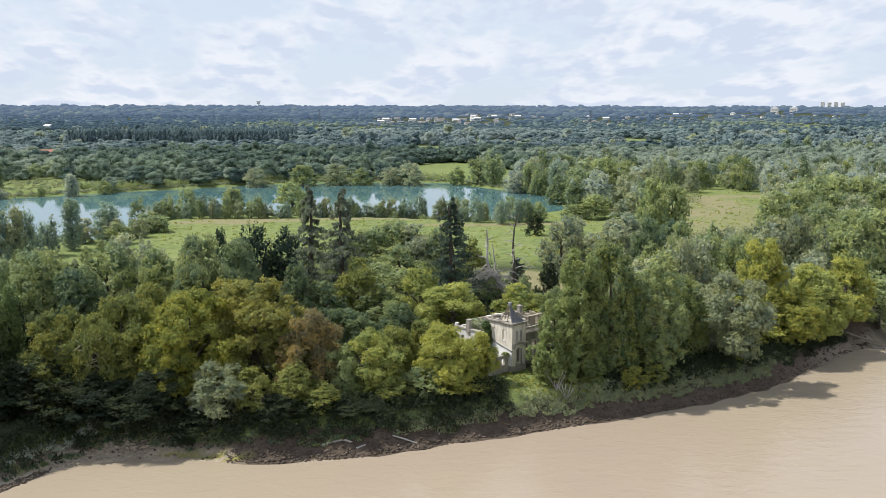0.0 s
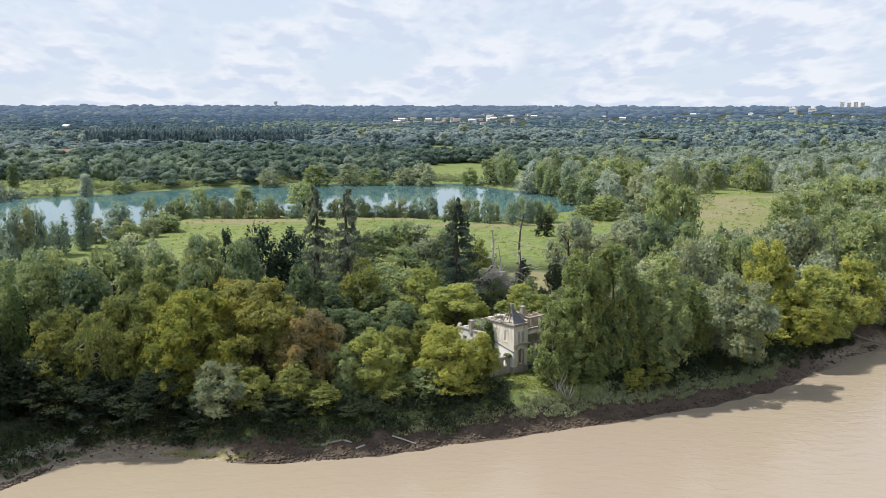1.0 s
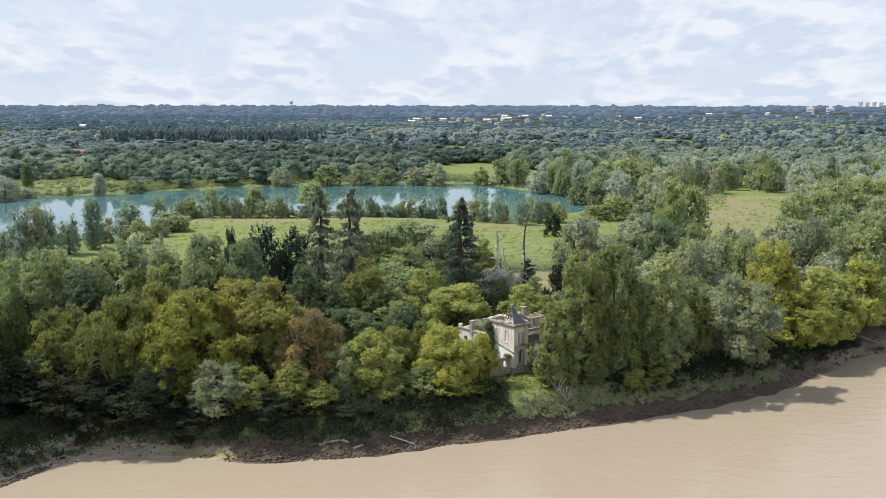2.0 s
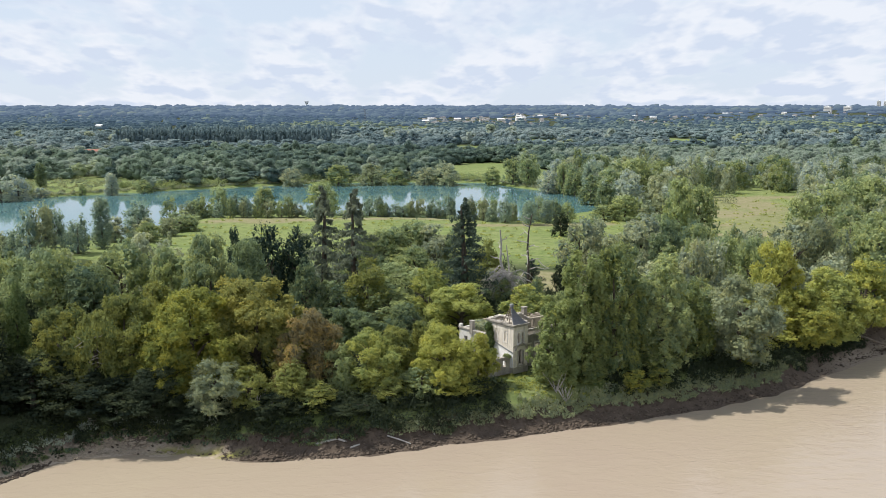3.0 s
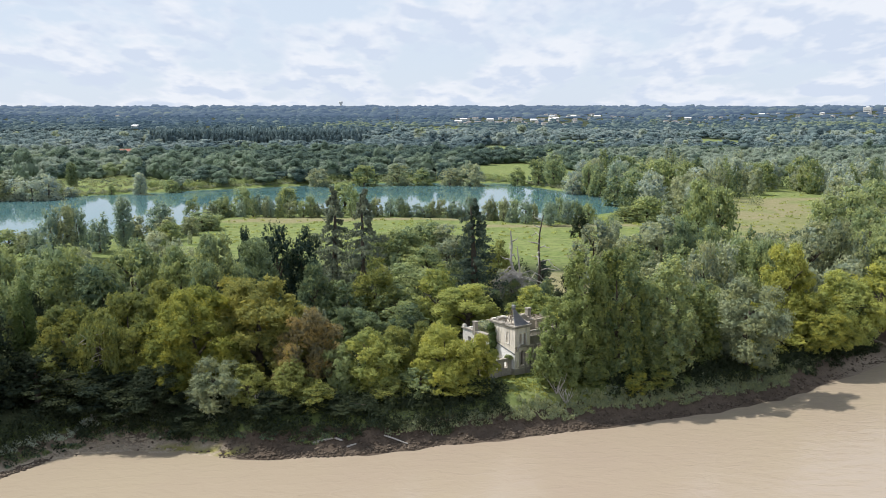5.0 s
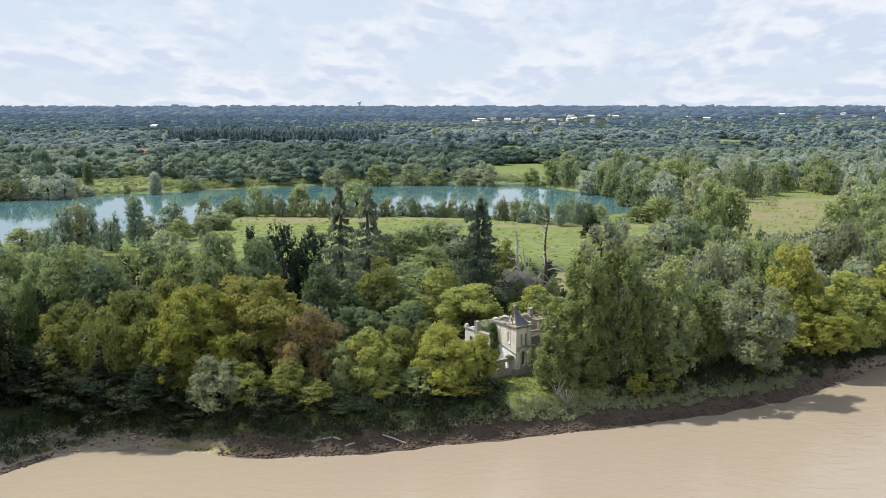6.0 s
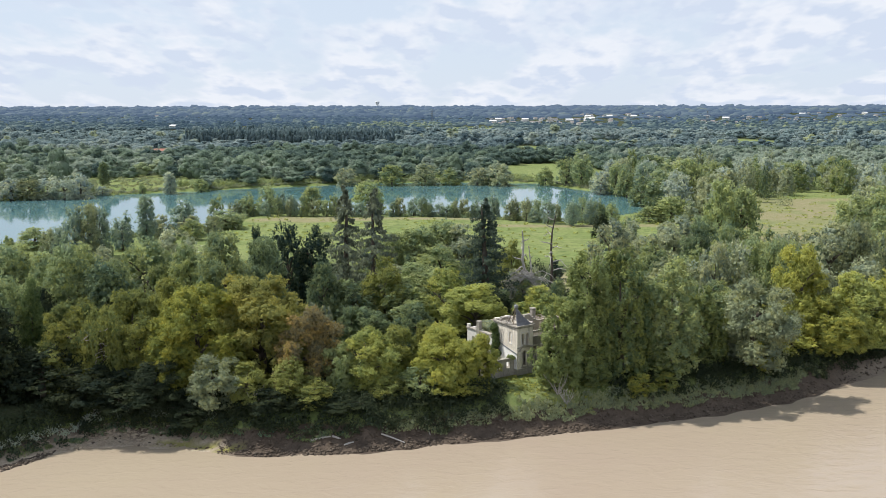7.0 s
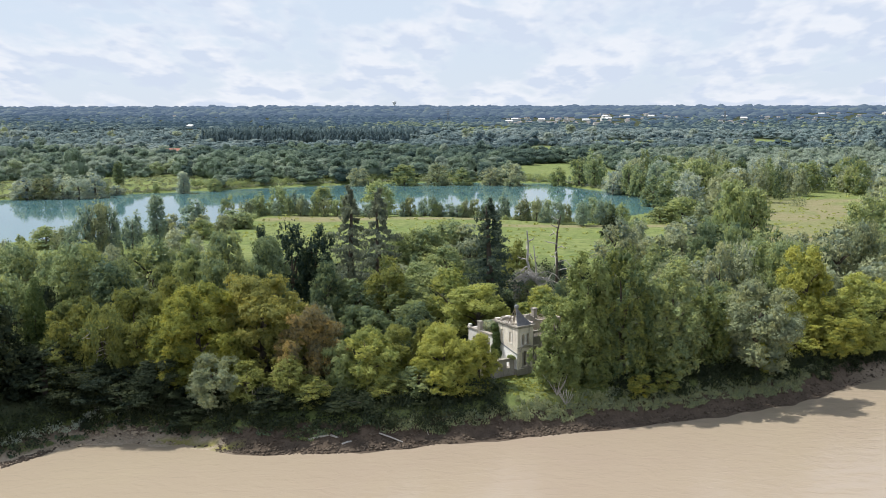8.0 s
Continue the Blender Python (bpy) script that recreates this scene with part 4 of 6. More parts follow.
# stands of one kind: centre, half size, colour place 0..1 (dark, mid, grey, yellow-green), height in metres
NEAR_STANDS = (
    (-177, 490, 57, 42, 0.36, 15),
    (-114, 510, 40, 47, 0.22, 13),
    (-241, 570, 50, 47, 0.6, 11),
    (-324, 660, 59, 59, 0.62, 11),
    (7, 660, 327, 130, 0.14, 12),
    (305, 610, 208, 130, 0.6, 12),
    (304, 770, 158, 83, 0.2, 11),
    (-503, 1090, 129, 389, 0.32, 11),
    (-123, 520, 59, 28, 0.6, 9),
    (-291, 510, 40, 47, 0.64, 10),
    (-409, 780, 69, 71, 0.6, 12),
    (-151, 780, 89, 71, 0.3, 13),
    (70, 1090, 69, 71, 0.62, 11),
)
FAR_STANDS = (
    (-155, 1790, 119, 153, 0.97, 13),
    (857, 1760, 129, 201, 0.97, 12),
    (-23, 1610, 59, 496, 0.72, 11),
    (161, 1300, 188, 224, 0.5, 11),
    (661, 2190, 79, 236, 0.05, 22),
    (528, 1280, 168, 118, 0.42, 10),
    (-537, 2150, 297, 590, 0.15, 12),
    (340, 1500, 188, 142, 0.36, 10),
    (-596, 1360, 198, 71, 0.1, 13),
)
SUBURB = ((91, 2150, 94, 330), (245, 2100, 104, 354), (388, 2530, 148, 330), (548, 1950, 79, 224), (724, 2240, 148, 283), (1120, 2540, 297, 330), (1393, 2700, 188, 330))


def inside(x, y, cx, cy, rx, ry):
    return ((x - cx) / rx) ** 2 + ((y - cy) / ry) ** 2 < 1


PLANTATION = (-385, -122, 1005, 1190)


def far_woods():
    rng = np.random.default_rng(5)
    xs, ys, ss = [], [], []
    d = 356.0
    while d < 4700:
        s = 12.5 + min(max(d - 540, 0) / 114, 11)
        x = np.arange(-0.7 * d - 150, 0.68 * d + 150, s)
        x = x + rng.uniform(-0.5, 0.5, len(x)) * s
        gap = 13.0 + max(d - 500, 0) / 40
        y = d + rng.uniform(-0.6, 0.6, len(x)) * gap
        xs.append(x), ys.append(y), ss.append(np.full(len(x), s))
        d += gap
    x, y, s = map(np.concatenate, (xs, ys, ss))
    x0, x1, y0, y1 = PLANTATION
    ok = (pond_distance(x, y) > 4) & (river_distance(x, y) > 30) & (np.hypot(x + 16, y + 170) < 4750)
    ok &= ~((x > x0 - 6) & (x < x1 + 6) & (y > y0 - 10) & (y < y1 + 8))
    for field in FIELDS:
        ok &= ~inside(x, y, *field)
    ok &= ~((x > 40) & (x < 330) & (y < 488)) & ((x < -58) | (y > 470)) & (y > 302)
    for town in SUBURB:
        ok &= ~inside(x, y, *town) | (rng.random(len(x)) < 0.5)
    x, y, s = x[ok], y[ok], s[ok]
    n = len(x)
    patch = wave(x, y * 2.2, 0.0045, 3) + 0.6 * wave(x, y * 2, 0.013, 8)
    h = rng.uniform(6.5, 12.5, n) + 9.0 * rng.random(n) ** 5 + 2.5 * patch
    tint = np.clip(0.32 + 0.24 * patch + rng.normal(0, 0.19, n) + 0.25 * (rng.random(n) > 0.86), 0, 1)
    w = s * (0.42 + 0.36 * rng.random(n))
    for cx, cy, rx, ry, place, tall in NEAR_STANDS + FAR_STANDS:
        own = inside(x + 0.18 * rx * wave(x, y, 0.02, cx), y, cx, cy, rx, ry) & (rng.random(n) < 0.86)
        tint = np.where(own, np.clip(place + rng.normal(0, 0.06, n), 0, 1), tint)
        h = np.where(own, tall * rng.uniform(0.82, 1.15, n), h)
    for town in SUBURB:
        h = np.where(inside(x, y, *town), h * 0.5, h)
    h = np.where((x > x0 - 30) & (x < x1 + 30) & (y > 770) & (y < y0), np.minimum(h, rng.uniform(5.5, 9, n)), h)
    h = np.maximum(h, 3.5)
    return x, y, land(x, y), h, w, tint


def plantation():
    """Close straight rows of tall dark trunks with narrow crowns."""
    rng = np.random.default_rng(15)
    x0, x1, y0, y1 = PLANTATION
    xs, ys = [], []
    for k, y in enumerate((y0, y0 + 7, y0 + 16, y0 + 30, y0 + 52, y0 + 84, y0 + 120, y1)):
        x = np.arange(x0, x1, 5.2 if k < 3 else 7.5)
        xs.append(x + rng.uniform(-1, 1, len(x))), ys.append(y + rng.uniform(-1.5, 1.5, len(x)))
    x, y = np.concatenate(xs), np.concatenate(ys)
    n = len(x)
    h = rng.uniform(18.0, 20.5, n) - 1.5 * (x > -230) * rng.random(n)
    return x, y, land(x, y), h, rng.uniform(2.6, 3.8, n), np.clip(rng.normal(0.16, 0.06, n), 0, 1)


def far_crown(rng, lobes, sprays, size, narrow=False):
    """A crown one high and one in radius: uneven lumps with leaf sprays on their outer and upper sides."""
    if lobes == 0:
        return ICO * rng.uniform(0.85, 1.15, (12, 1)) * np.array([1.3, 1.3, 0.55]) + (0, 0, 0.45), ICO_F, rng.normal(0, 0.03, 12)
    t = rng.uniform(0.1, 0.84, lobes)
    t[0] = 0.8
    prof = np.interp(t, (0, 0.25, 0.55, 0.8, 1), (0.9, 1.0, 0.9, 0.55, 0.1))
    a = np.arange(lobes) * 2.4 + rng.uniform(0, 6) + rng.normal(0, 0.4, lobes)
    rad = rng.uniform(0.26, 0.44, lobes)
    r = np.maximum(prof - rad * 0.7, 0) * rng.uniform(0.6, 1.1, lobes)
    c = np.stack([np.cos(a) * r, np.sin(a) * r, t], 1)
    tall = np.array([1, 1, 0.42 if not narrow else 0.6])
    chunks = [((ICO * rng.uniform(0.68, 0.95, (12, 1)) * np.array([0.95, 0.95, 0.42]) + (0, 0, 0.3)), ICO_F, np.full(12, -0.03))]
    for j in range(lobes):
        chunks.append((c[j] + ICO * rng.uniform(0.6, 0.92, (12, 1)) * rad[j] * tall, ICO_F, np.full(12, -0.03)))
    if sprays:
        own = rng.choice(lobes, sprays * 2, p=rad ** 2 / (rad ** 2).sum())
        u = directions(rng, len(own)) + np.array([0, 0, 0.3]) + 0.3 * c[own] * np.array([1, 1, 0])
        u /= np.linalg.norm(u, axis=1, keepdims=True)
        p = c[own] + u * (rad[own] * rng.uniform(0.85, 1.15, len(own)))[:, None] * tall
        keep = np.ones(len(p), bool)
        for j in range(lobes):
            keep &= ((((p - c[j]) / (rad[j] * tall)) ** 2).sum(1) > 0.7) | (own == j)
        p, u, own = p[keep][:sprays], u[keep][:sprays], own[keep][:sprays]
        nr = u + np.array([0, 0, 0.3]) + rng.normal(0, 0.35, u.shape)
        nr /= np.linalg.norm(nr, axis=1, keepdims=True)
        fv, ff = flakes(rng, np.zeros_like(p), nr, size)
        fv = fv.reshape(-1, 3, 3) * np.array([1, 1, 0.55]) + p[:, None]
        lobe = rng.normal(0, 0.05, lobes)
        chunks.append((fv.reshape(-1, 3), ff, np.repeat(lobe[own] + rng.normal(0, 0.04, len(own)), 3)))
    v, f, t = join(chunks)
    v[:, 2] = np.maximum(v[:, 2], 0)
    return v, f, t


def far_mesh(name, rows, lobes, sprays, size, mat, label, narrow=False):
    """Many crowns at (x, y, z, height, radius, tint), all in one mesh."""
    rng = np.random.default_rng(len(rows[0]))
    crowns = [far_crown(rng, lobes, sprays, size, narrow) for _ in range(6)]
    kind = rng.integers(0, 6, len(rows[0]))
    chunks = []
    for k, (v, f, shade) in enumerate(crowns):
        x, y, z, h, w, tint = (r[kind == k] for r in rows)
        a = rng.uniform(0, math.tau, len(x))
        c, s = np.cos(a)[:, None], np.sin(a)[:, None]
        p = np.stack([(v[:, 0] * c - v[:, 1] * s) * w[:, None] + x[:, None], (v[:, 0] * s + v[:, 1] * c) * w[:, None] + y[:, None], v[:, 2] * h[:, None] + z[:, None]], -1)
        chunks.append((p.reshape(-1, 3), (f[None] + len(v) * np.arange(len(x))[:, None, None]).reshape(-1, 3), np.clip(tint[:, None] + shade, 0, 1).ravel()))
    v, f, t = join(chunks)
    me = mesh_from(name, v, f, [mat], t)
    if not sprays:
        me.polygons.foreach_set("use_smooth", np.ones(len(f), bool))
    tagged(new(name, me), label, "woods", kind="stuff")


def wood_material(name, dark, mid, grey, bright, translucent, haze_glow=None):
    """Leaves of mixed woods; the tint picks the kind of tree, an optional emission paints haze."""
    m = leaf_material(name, mid, translucent)
    t = m.node_tree
    at = next(n for n in t.nodes if n.type == "ATTRIBUTE")
    kinds = t.nodes.new("ShaderNodeValToRGB")
    e = kinds.color_ramp.elements
    e[0].position, e[0].color = 0.0, (*dark, 1)
    e[1].position, e[1].color = 1.0, (*bright, 1)
    for place, colour in ((0.35, mid), (0.62, grey)):
        k = e.new(place)
        k.color = (*colour, 1)
    t.links.new(at.outputs["Fac"], kinds.inputs["Fac"])
    b = t.nodes["Principled BSDF"]
    t.links.new(kinds.outputs[0], b.inputs["Base Color"])
    t.links.new(kinds.outputs[0], next(n for n in t.nodes if n.type == "BSDF_TRANSLUCENT").inputs["Color"])
    if haze_glow:
        b.inputs["Emission Color"].default_value = (*haze_glow, 1)
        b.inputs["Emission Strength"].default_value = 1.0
    return m


# distance haze is mixed into these leaf colours as extra blue
M_WOODS_LAKE_HAZED = wood_material("leaf_lake_woods_hazed", (0.10, 0.155, 0.14), (0.25, 0.325, 0.225), (0.34, 0.40, 0.33), (0.37, 0.43, 0.20), 0.42)
M_WOODS_HAZED = wood_material("leaf_woods_hazed", (0.12, 0.18, 0.20), (0.27, 0.35, 0.345), (0.37, 0.435, 0.42), (0.44, 0.48, 0.27), 0.46)
# the backdrop of distance beyond the plain: blue emission paints its haze, leaves darkened
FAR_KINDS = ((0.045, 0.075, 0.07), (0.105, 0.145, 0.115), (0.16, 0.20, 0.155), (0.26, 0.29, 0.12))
M_BACKDROP = [wood_material("leaf_backdrop_hazed", *(tuple(c * keep for c in kind) for kind in FAR_KINDS), 0.3, haze_glow)
              for keep, haze_glow in ((1.0, (0.045, 0.076, 0.125)), (0.75, (0.078, 0.125, 0.21)), (0.45, (0.125, 0.185, 0.305)), (0.25, (0.165, 0.24, 0.385)))]
WOODS = far_woods()


def woods_between(near, far):
    return [r[(WOODS[1] >= near) & (WOODS[1] < far)] for r in WOODS]


far_mesh("lakeside_woods", woods_between(0, 745), 12, 400, 0.085, M_WOODS_LAKE_HAZED, "dense mixed green woods behind the lake")
far_mesh("plantation", plantation(), 5, 60, 0.16, M_WOODS_HAZED, "dark straight-edged plantation of tall narrow trees", True)
far_mesh("distant_woods", woods_between(745, 1400), 6, 110, 0.14, M_WOODS_HAZED, "dense green woods on the wide plain")
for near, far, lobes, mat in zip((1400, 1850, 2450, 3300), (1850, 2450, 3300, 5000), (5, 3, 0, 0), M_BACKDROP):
    far_mesh("backdrop_woods", woods_between(near, far), lobes, 0, 0.3, mat, "blue-green woods of the far plain, haze painted in as blue glow")

# ---- undergrowth, joined ----


def mounds(name, pts, mat, size, per, label, droop=0.2):
    """Low leafy mounds at (x, y, width, height)."""
    rng = np.random.default_rng(len(pts))
    a = np.array(pts, float)
    own = np.repeat(np.arange(len(a)), per)
    u = directions(rng, len(own))
    u[:, 2] = np.abs(u[:, 2])
    r = rng.uniform(0.55, 1.08, (len(own), 1))
    z = land(a[:, 0], a[:, 1])
    p = np.stack([a[own, 0], a[own, 1], z[own]], 1) + u * np.stack([a[own, 2] / 2, a[own, 2] / 2, a[own, 3]], 1) * r
    n = u + rng.normal(0, 0.5, u.shape)
    n /= np.linalg.norm(n, axis=1, keepdims=True)
    v, f = flakes(rng, p, n, size, droop=droop)
    t = np.repeat(np.clip(rng.uniform(0.2, 0.8, len(a))[own] + rng.normal(0, 0.2, len(own)), 0, 1), 3)
    tagged(new(name, mesh_from(name, v, f, [mat], t)), label, "undergrowth", kind="stuff")


def along_bank(x0, x1, step, d0, d1, w, h, seed, keep=lambda x, y: True):
    rng = random.Random(seed)
    out, x = [], x0
    while x < x1:
        px = x + rng.uniform(-0.5, 0.5) * step
        d = rng.uniform(d0, d1)
        e = float(np.interp(px, EDGE_X, EDGE_Y))
        py = e + d * 1.06
        if keep(px, py):
            out.append((px, py, rng.uniform(*w), rng.uniform(*h)))
        x += step
    return out


def lawn(x, y):
    return -3 < x < 17 and -13 < y < 2


# bank shade is put into the scrub's near-black leaf colour
mounds("bank_scrub", along_bank(-150, 130, 0.2, 3.3, 9.5, (1.8, 3.8), (1.2, 3.2), 1, lambda x, y: not lawn(x, y) and not (x > 84 and float(river_distance(x, y)) < 7.8) and not (8 < x < 58 and float(river_distance(x, y)) < 4.6)), LEAF["dark"], 0.2, 90, "dark green scrub and brambles overhanging the river bank, bank shade in their colour")
mounds("bank_reeds", along_bank(-24, 56, 0.25, 2.9, 4.6, (1.0, 2.2), (0.4, 1.1), 2), LEAF["greyleaf"], 0.16, 60, "grey-green reeds and weeds on the river bank", 0.5)
mounds("bank_weeds", along_bank(-150, -24, 0.4, 3.0, 4.6, (1.0, 2.2), (0.3, 0.9), 12), LEAF["darkgreen"], 0.16, 60, "dark green weeds under the overhanging trees", 0.5)
mounds("bank_dry_reeds", along_bank(-110, -52, 0.3, 5.0, 6.2, (0.9, 2.0), (0.5, 1.2), 18), LEAF["silver"], 0.15, 60, "bleached dry reeds and roots along the upstream bank", 0.8)
mounds("bank_tall_grass", along_bank(0, 64, 0.3, 3.4, 5.6, (0.9, 1.8), (0.7, 1.5), 8), LEAF["greyleaf"], 0.17, 60, "bleached grey-green tall grass along the bank top", 0.7)
mounds("lawn_weeds", [(random.Random(i).uniform(-5, 14), random.Random(i + 900).uniform(-10, 1.5), random.Random(i + 50).uniform(0.5, 1.8), 0.08 + 0.45 * random.Random(i + 70).random() ** 3) for i in range(260)],
       LEAF["lime"], 0.12, 44, "tall grass and weeds in front of the ruined house")


def along_shore(first, last, step, inland, w, h, seed):
    """Points beside the lake between two corners of its shore."""
    rng = random.Random(seed)
    out = []
    for (ax, ay), (bx, by) in zip(SHORE[first:last], SHORE[first + 1:last + 1]):
        n = max(int(math.hypot(bx - ax, by - ay) / step), 1)
        for k in range(n):
            f = (k + rng.random()) / n
            nx, ny = -(by - ay), bx - ax
            q = rng.uniform(*inland) / math.hypot(nx, ny)
            px, py = ax + (bx - ax) * f + nx * q, ay + (by - ay) * f + ny * q
            out.append((px, py, rng.uniform(*w), rng.uniform(*h)))
    return out


mounds("lake_near_scrub", along_shore(14, 21, 0.9, (3, 9), (2.0, 4.2), (1.2, 3.8), 3), LEAF["lightpoplar"], 0.3, 110, "pale green scrub and saplings along the near lake shore")
mounds("lake_far_bushes", along_shore(4, 9, 1.3, (4, 15), (4, 8), (1.5, 4.5), 24), LEAF["green"], 0.36, 130, "green bushes along the far lake shore")
mounds("lake_far_scrub", along_shore(2, 12, 1.2, (2, 6), (2.0, 4.5), (0.6, 1.8), 4), LEAF["greygreen"], 0.35, 60, "low grey-green scrub along the far lake shore")


def wood_floor():
    rng = random.Random(21)
    out = []
    while len(out) < 900:
        x, y = rng.uniform(-150, 120), rng.uniform(-22, 122)
        if float(river_distance(x, y)) > 8 and not (in_house(x, y) or meadow(x, y)):
            out.append((x, y, rng.uniform(3, 6), rng.uniform(1.2, 3.2)))
    return out


def meadow_tufts():
    rng = random.Random(77)
    out = []
    while len(out) < 700:
        x, y = rng.uniform(-113, 205), rng.uniform(116, 362)
        if (meadow(x, y) or clearing(x, y)) and float(pond_distance(x, y)) > 6:
            s = rng.random() ** 4
            out.append((x, y, 1.0 + 3.2 * s, 0.15 + 1.2 * s))
    return out


def lake_field():
    rng = random.Random(78)
    out = []
    while len(out) < 420:
        x, y = rng.uniform(-345, -148), rng.uniform(320, 468)
        if any(inside(x, y, *f) for f in FIELDS[:2]) and float(pond_distance(x, y)) > 3:
            s = rng.random() ** 3
            out.append((x, y, 1.8 + 6.0 * s, 0.5 + 2.6 * s))
    return out


def clearing_bushes():
    rng = random.Random(13)
    out = [(146, 301, 9, 6.0), (151, 344, 14, 5), (164, 353, 12, 6)]
    while len(out) < 60:
        x, y = rng.uniform(85, 150), rng.uniform(116, 182)
        if clearing(x, y) and not 172 < y < 212:
            out.append((x, y, rng.uniform(3, 8), rng.uniform(2, 5)))
    return out


mounds("clearing_bushes", clearing_bushes(), LEAF["greyleaf"], 0.34, 260, "rounded grey-green bushes round the dry clearing")
mounds("meadow_weeds", meadow_tufts(), LEAF["lime"], 0.3, 26, "uneven tufts of tall grass and weeds in the meadow")
mounds("field_scrub", lake_field(), LEAF["greyleaf"], 0.34, 60, "grey-green scrub and weeds in the field beyond the lake")
# near-black leaves here paint the shade on the wood floor
mounds("wood_undergrowth", wood_floor(), LEAF["dark"], 0.3, 70, "dark undergrowth beneath the trees, shade put into its colour")

# ---- the ruined house ----
M_STONE_OLD = surface("stained_stone", (0.44, 0.38, 0.30), (0.33, 0.285, 0.225), (0.2, 0.175, 0.14), scale=1.4, bump=0.4)
HOUSE = pose(0, 0, 5.9, 0, 0, 36)


def prism(bm, outline, a, b, axis):
    """An outline of (s, z) pushed from a to b; axis 'v': s runs along u, 'u': s runs along v."""
    def at(s, z, d):
        return (s, d, z) if axis == "v" else (d, s, z)
    lo = [bm.verts.new(at(s, z, a)) for s, z in outline]
    hi = [bm.verts.new(at(s, z, b)) for s, z in outline]
    bm.faces.new(lo)
    bm.faces.new(hi[::-1])
    n = len(lo)
    for k in range(n):
        bm.faces.new((lo[k], hi[k], hi[(k + 1) % n], lo[(k + 1) % n]))


def pierced(bm, s0, s1, z0, z1, d0, d1, axis, holes):
    """A wall from s0 to s1 and z0 to z1, d0 to d1 thick, with holes (s, width, sill, head, arched) right through it."""
    holes = sorted(holes)
    cuts = [s0]
    for s, w, *_ in holes:
        if s - w / 2 > cuts[-1] + 1e-4:
            prism(bm, [(cuts[-1], z0), (s - w / 2, z0), (s - w / 2, z1), (cuts[-1], z1)], d0, d1, axis)
        cuts.append(s + w / 2)
    prism(bm, [(cuts[-1], z0), (s1, z0), (s1, z1), (cuts[-1], z1)], d0, d1, axis)
    groups = {}
    for hole in holes:
        groups.setdefault((hole[0], hole[1]), []).append(hole)
    for (s, w), stack in groups.items():
        a, b, z = s - w / 2, s + w / 2, z0
        for _, _, sill, head, arched in sorted(stack, key=lambda q: q[2]):
            if sill > z + 1e-4:
                prism(bm, [(a, z), (b, z), (b, sill), (a, sill)], d0, d1, axis)
            if arched:
                spring = head - w / 2
                left = [(s - w / 2 * math.cos(k * math.pi / 8), spring + w / 2 * math.sin(k * math.pi / 8)) for k in range(5)]
                prism(bm, [(a, head), *left[::1], (s, head)][:1] + left[:-1] + [(s, head)], d0, d1, axis)
                right = [(2 * s - p, q) for p, q in left]
                prism(bm, [(b, head), *right[:-1], (s, head)], d0, d1, axis)
            z = head
        if z1 > z + 1e-4:
            prism(bm, [(a, z), (b, z), (b, z1), (a, z1)], d0, d1, axis)


def ragged_wall(bm, s0, s1, z0, tops, d0, d1, axis):
    """A wall whose broken top steps through the heights in tops."""
    n = len(tops)
    for k, z in enumerate(tops):
        a, b = s0 + (s1 - s0) * k / n, s0 + (s1 - s0) * (k + 1) / n
        prism(bm, [(a, z0), (b, z0), (b, z), (a, z)], d0, d1, axis)


def bars(bm, *boxes):
    for lo, hi in boxes:
        box(bm, lo, hi)


def leafy(name, blobs, tone, size, per, label, category, seed=3):
    """A leafy growth over blobs of (x, y, z, rx, ry, rz), as one mesh."""
    rng = np.random.default_rng(seed)
    a = np.array(blobs, float)
    own = np.repeat(np.arange(len(a)), per)
    u = directions(rng, len(own))
    p = a[own, :3] + u * a[own, 3:] * rng.uniform(0.6, 1.1, (len(own), 1))
    n = u + rng.normal(0, 0.5, u.shape)
    n /= np.linalg.norm(n, axis=1, keepdims=True)
    v, f = flakes(rng, p, n, size)
    t = np.repeat(rng.uniform(0.1, 0.9, len(own)), 3)
    return tagged(new(name, mesh_from(name, v, f, [LEAF[tone]], t)), label, category)


def spot(u, v, z):
    return HOUSE @ Vector((u, v, z))


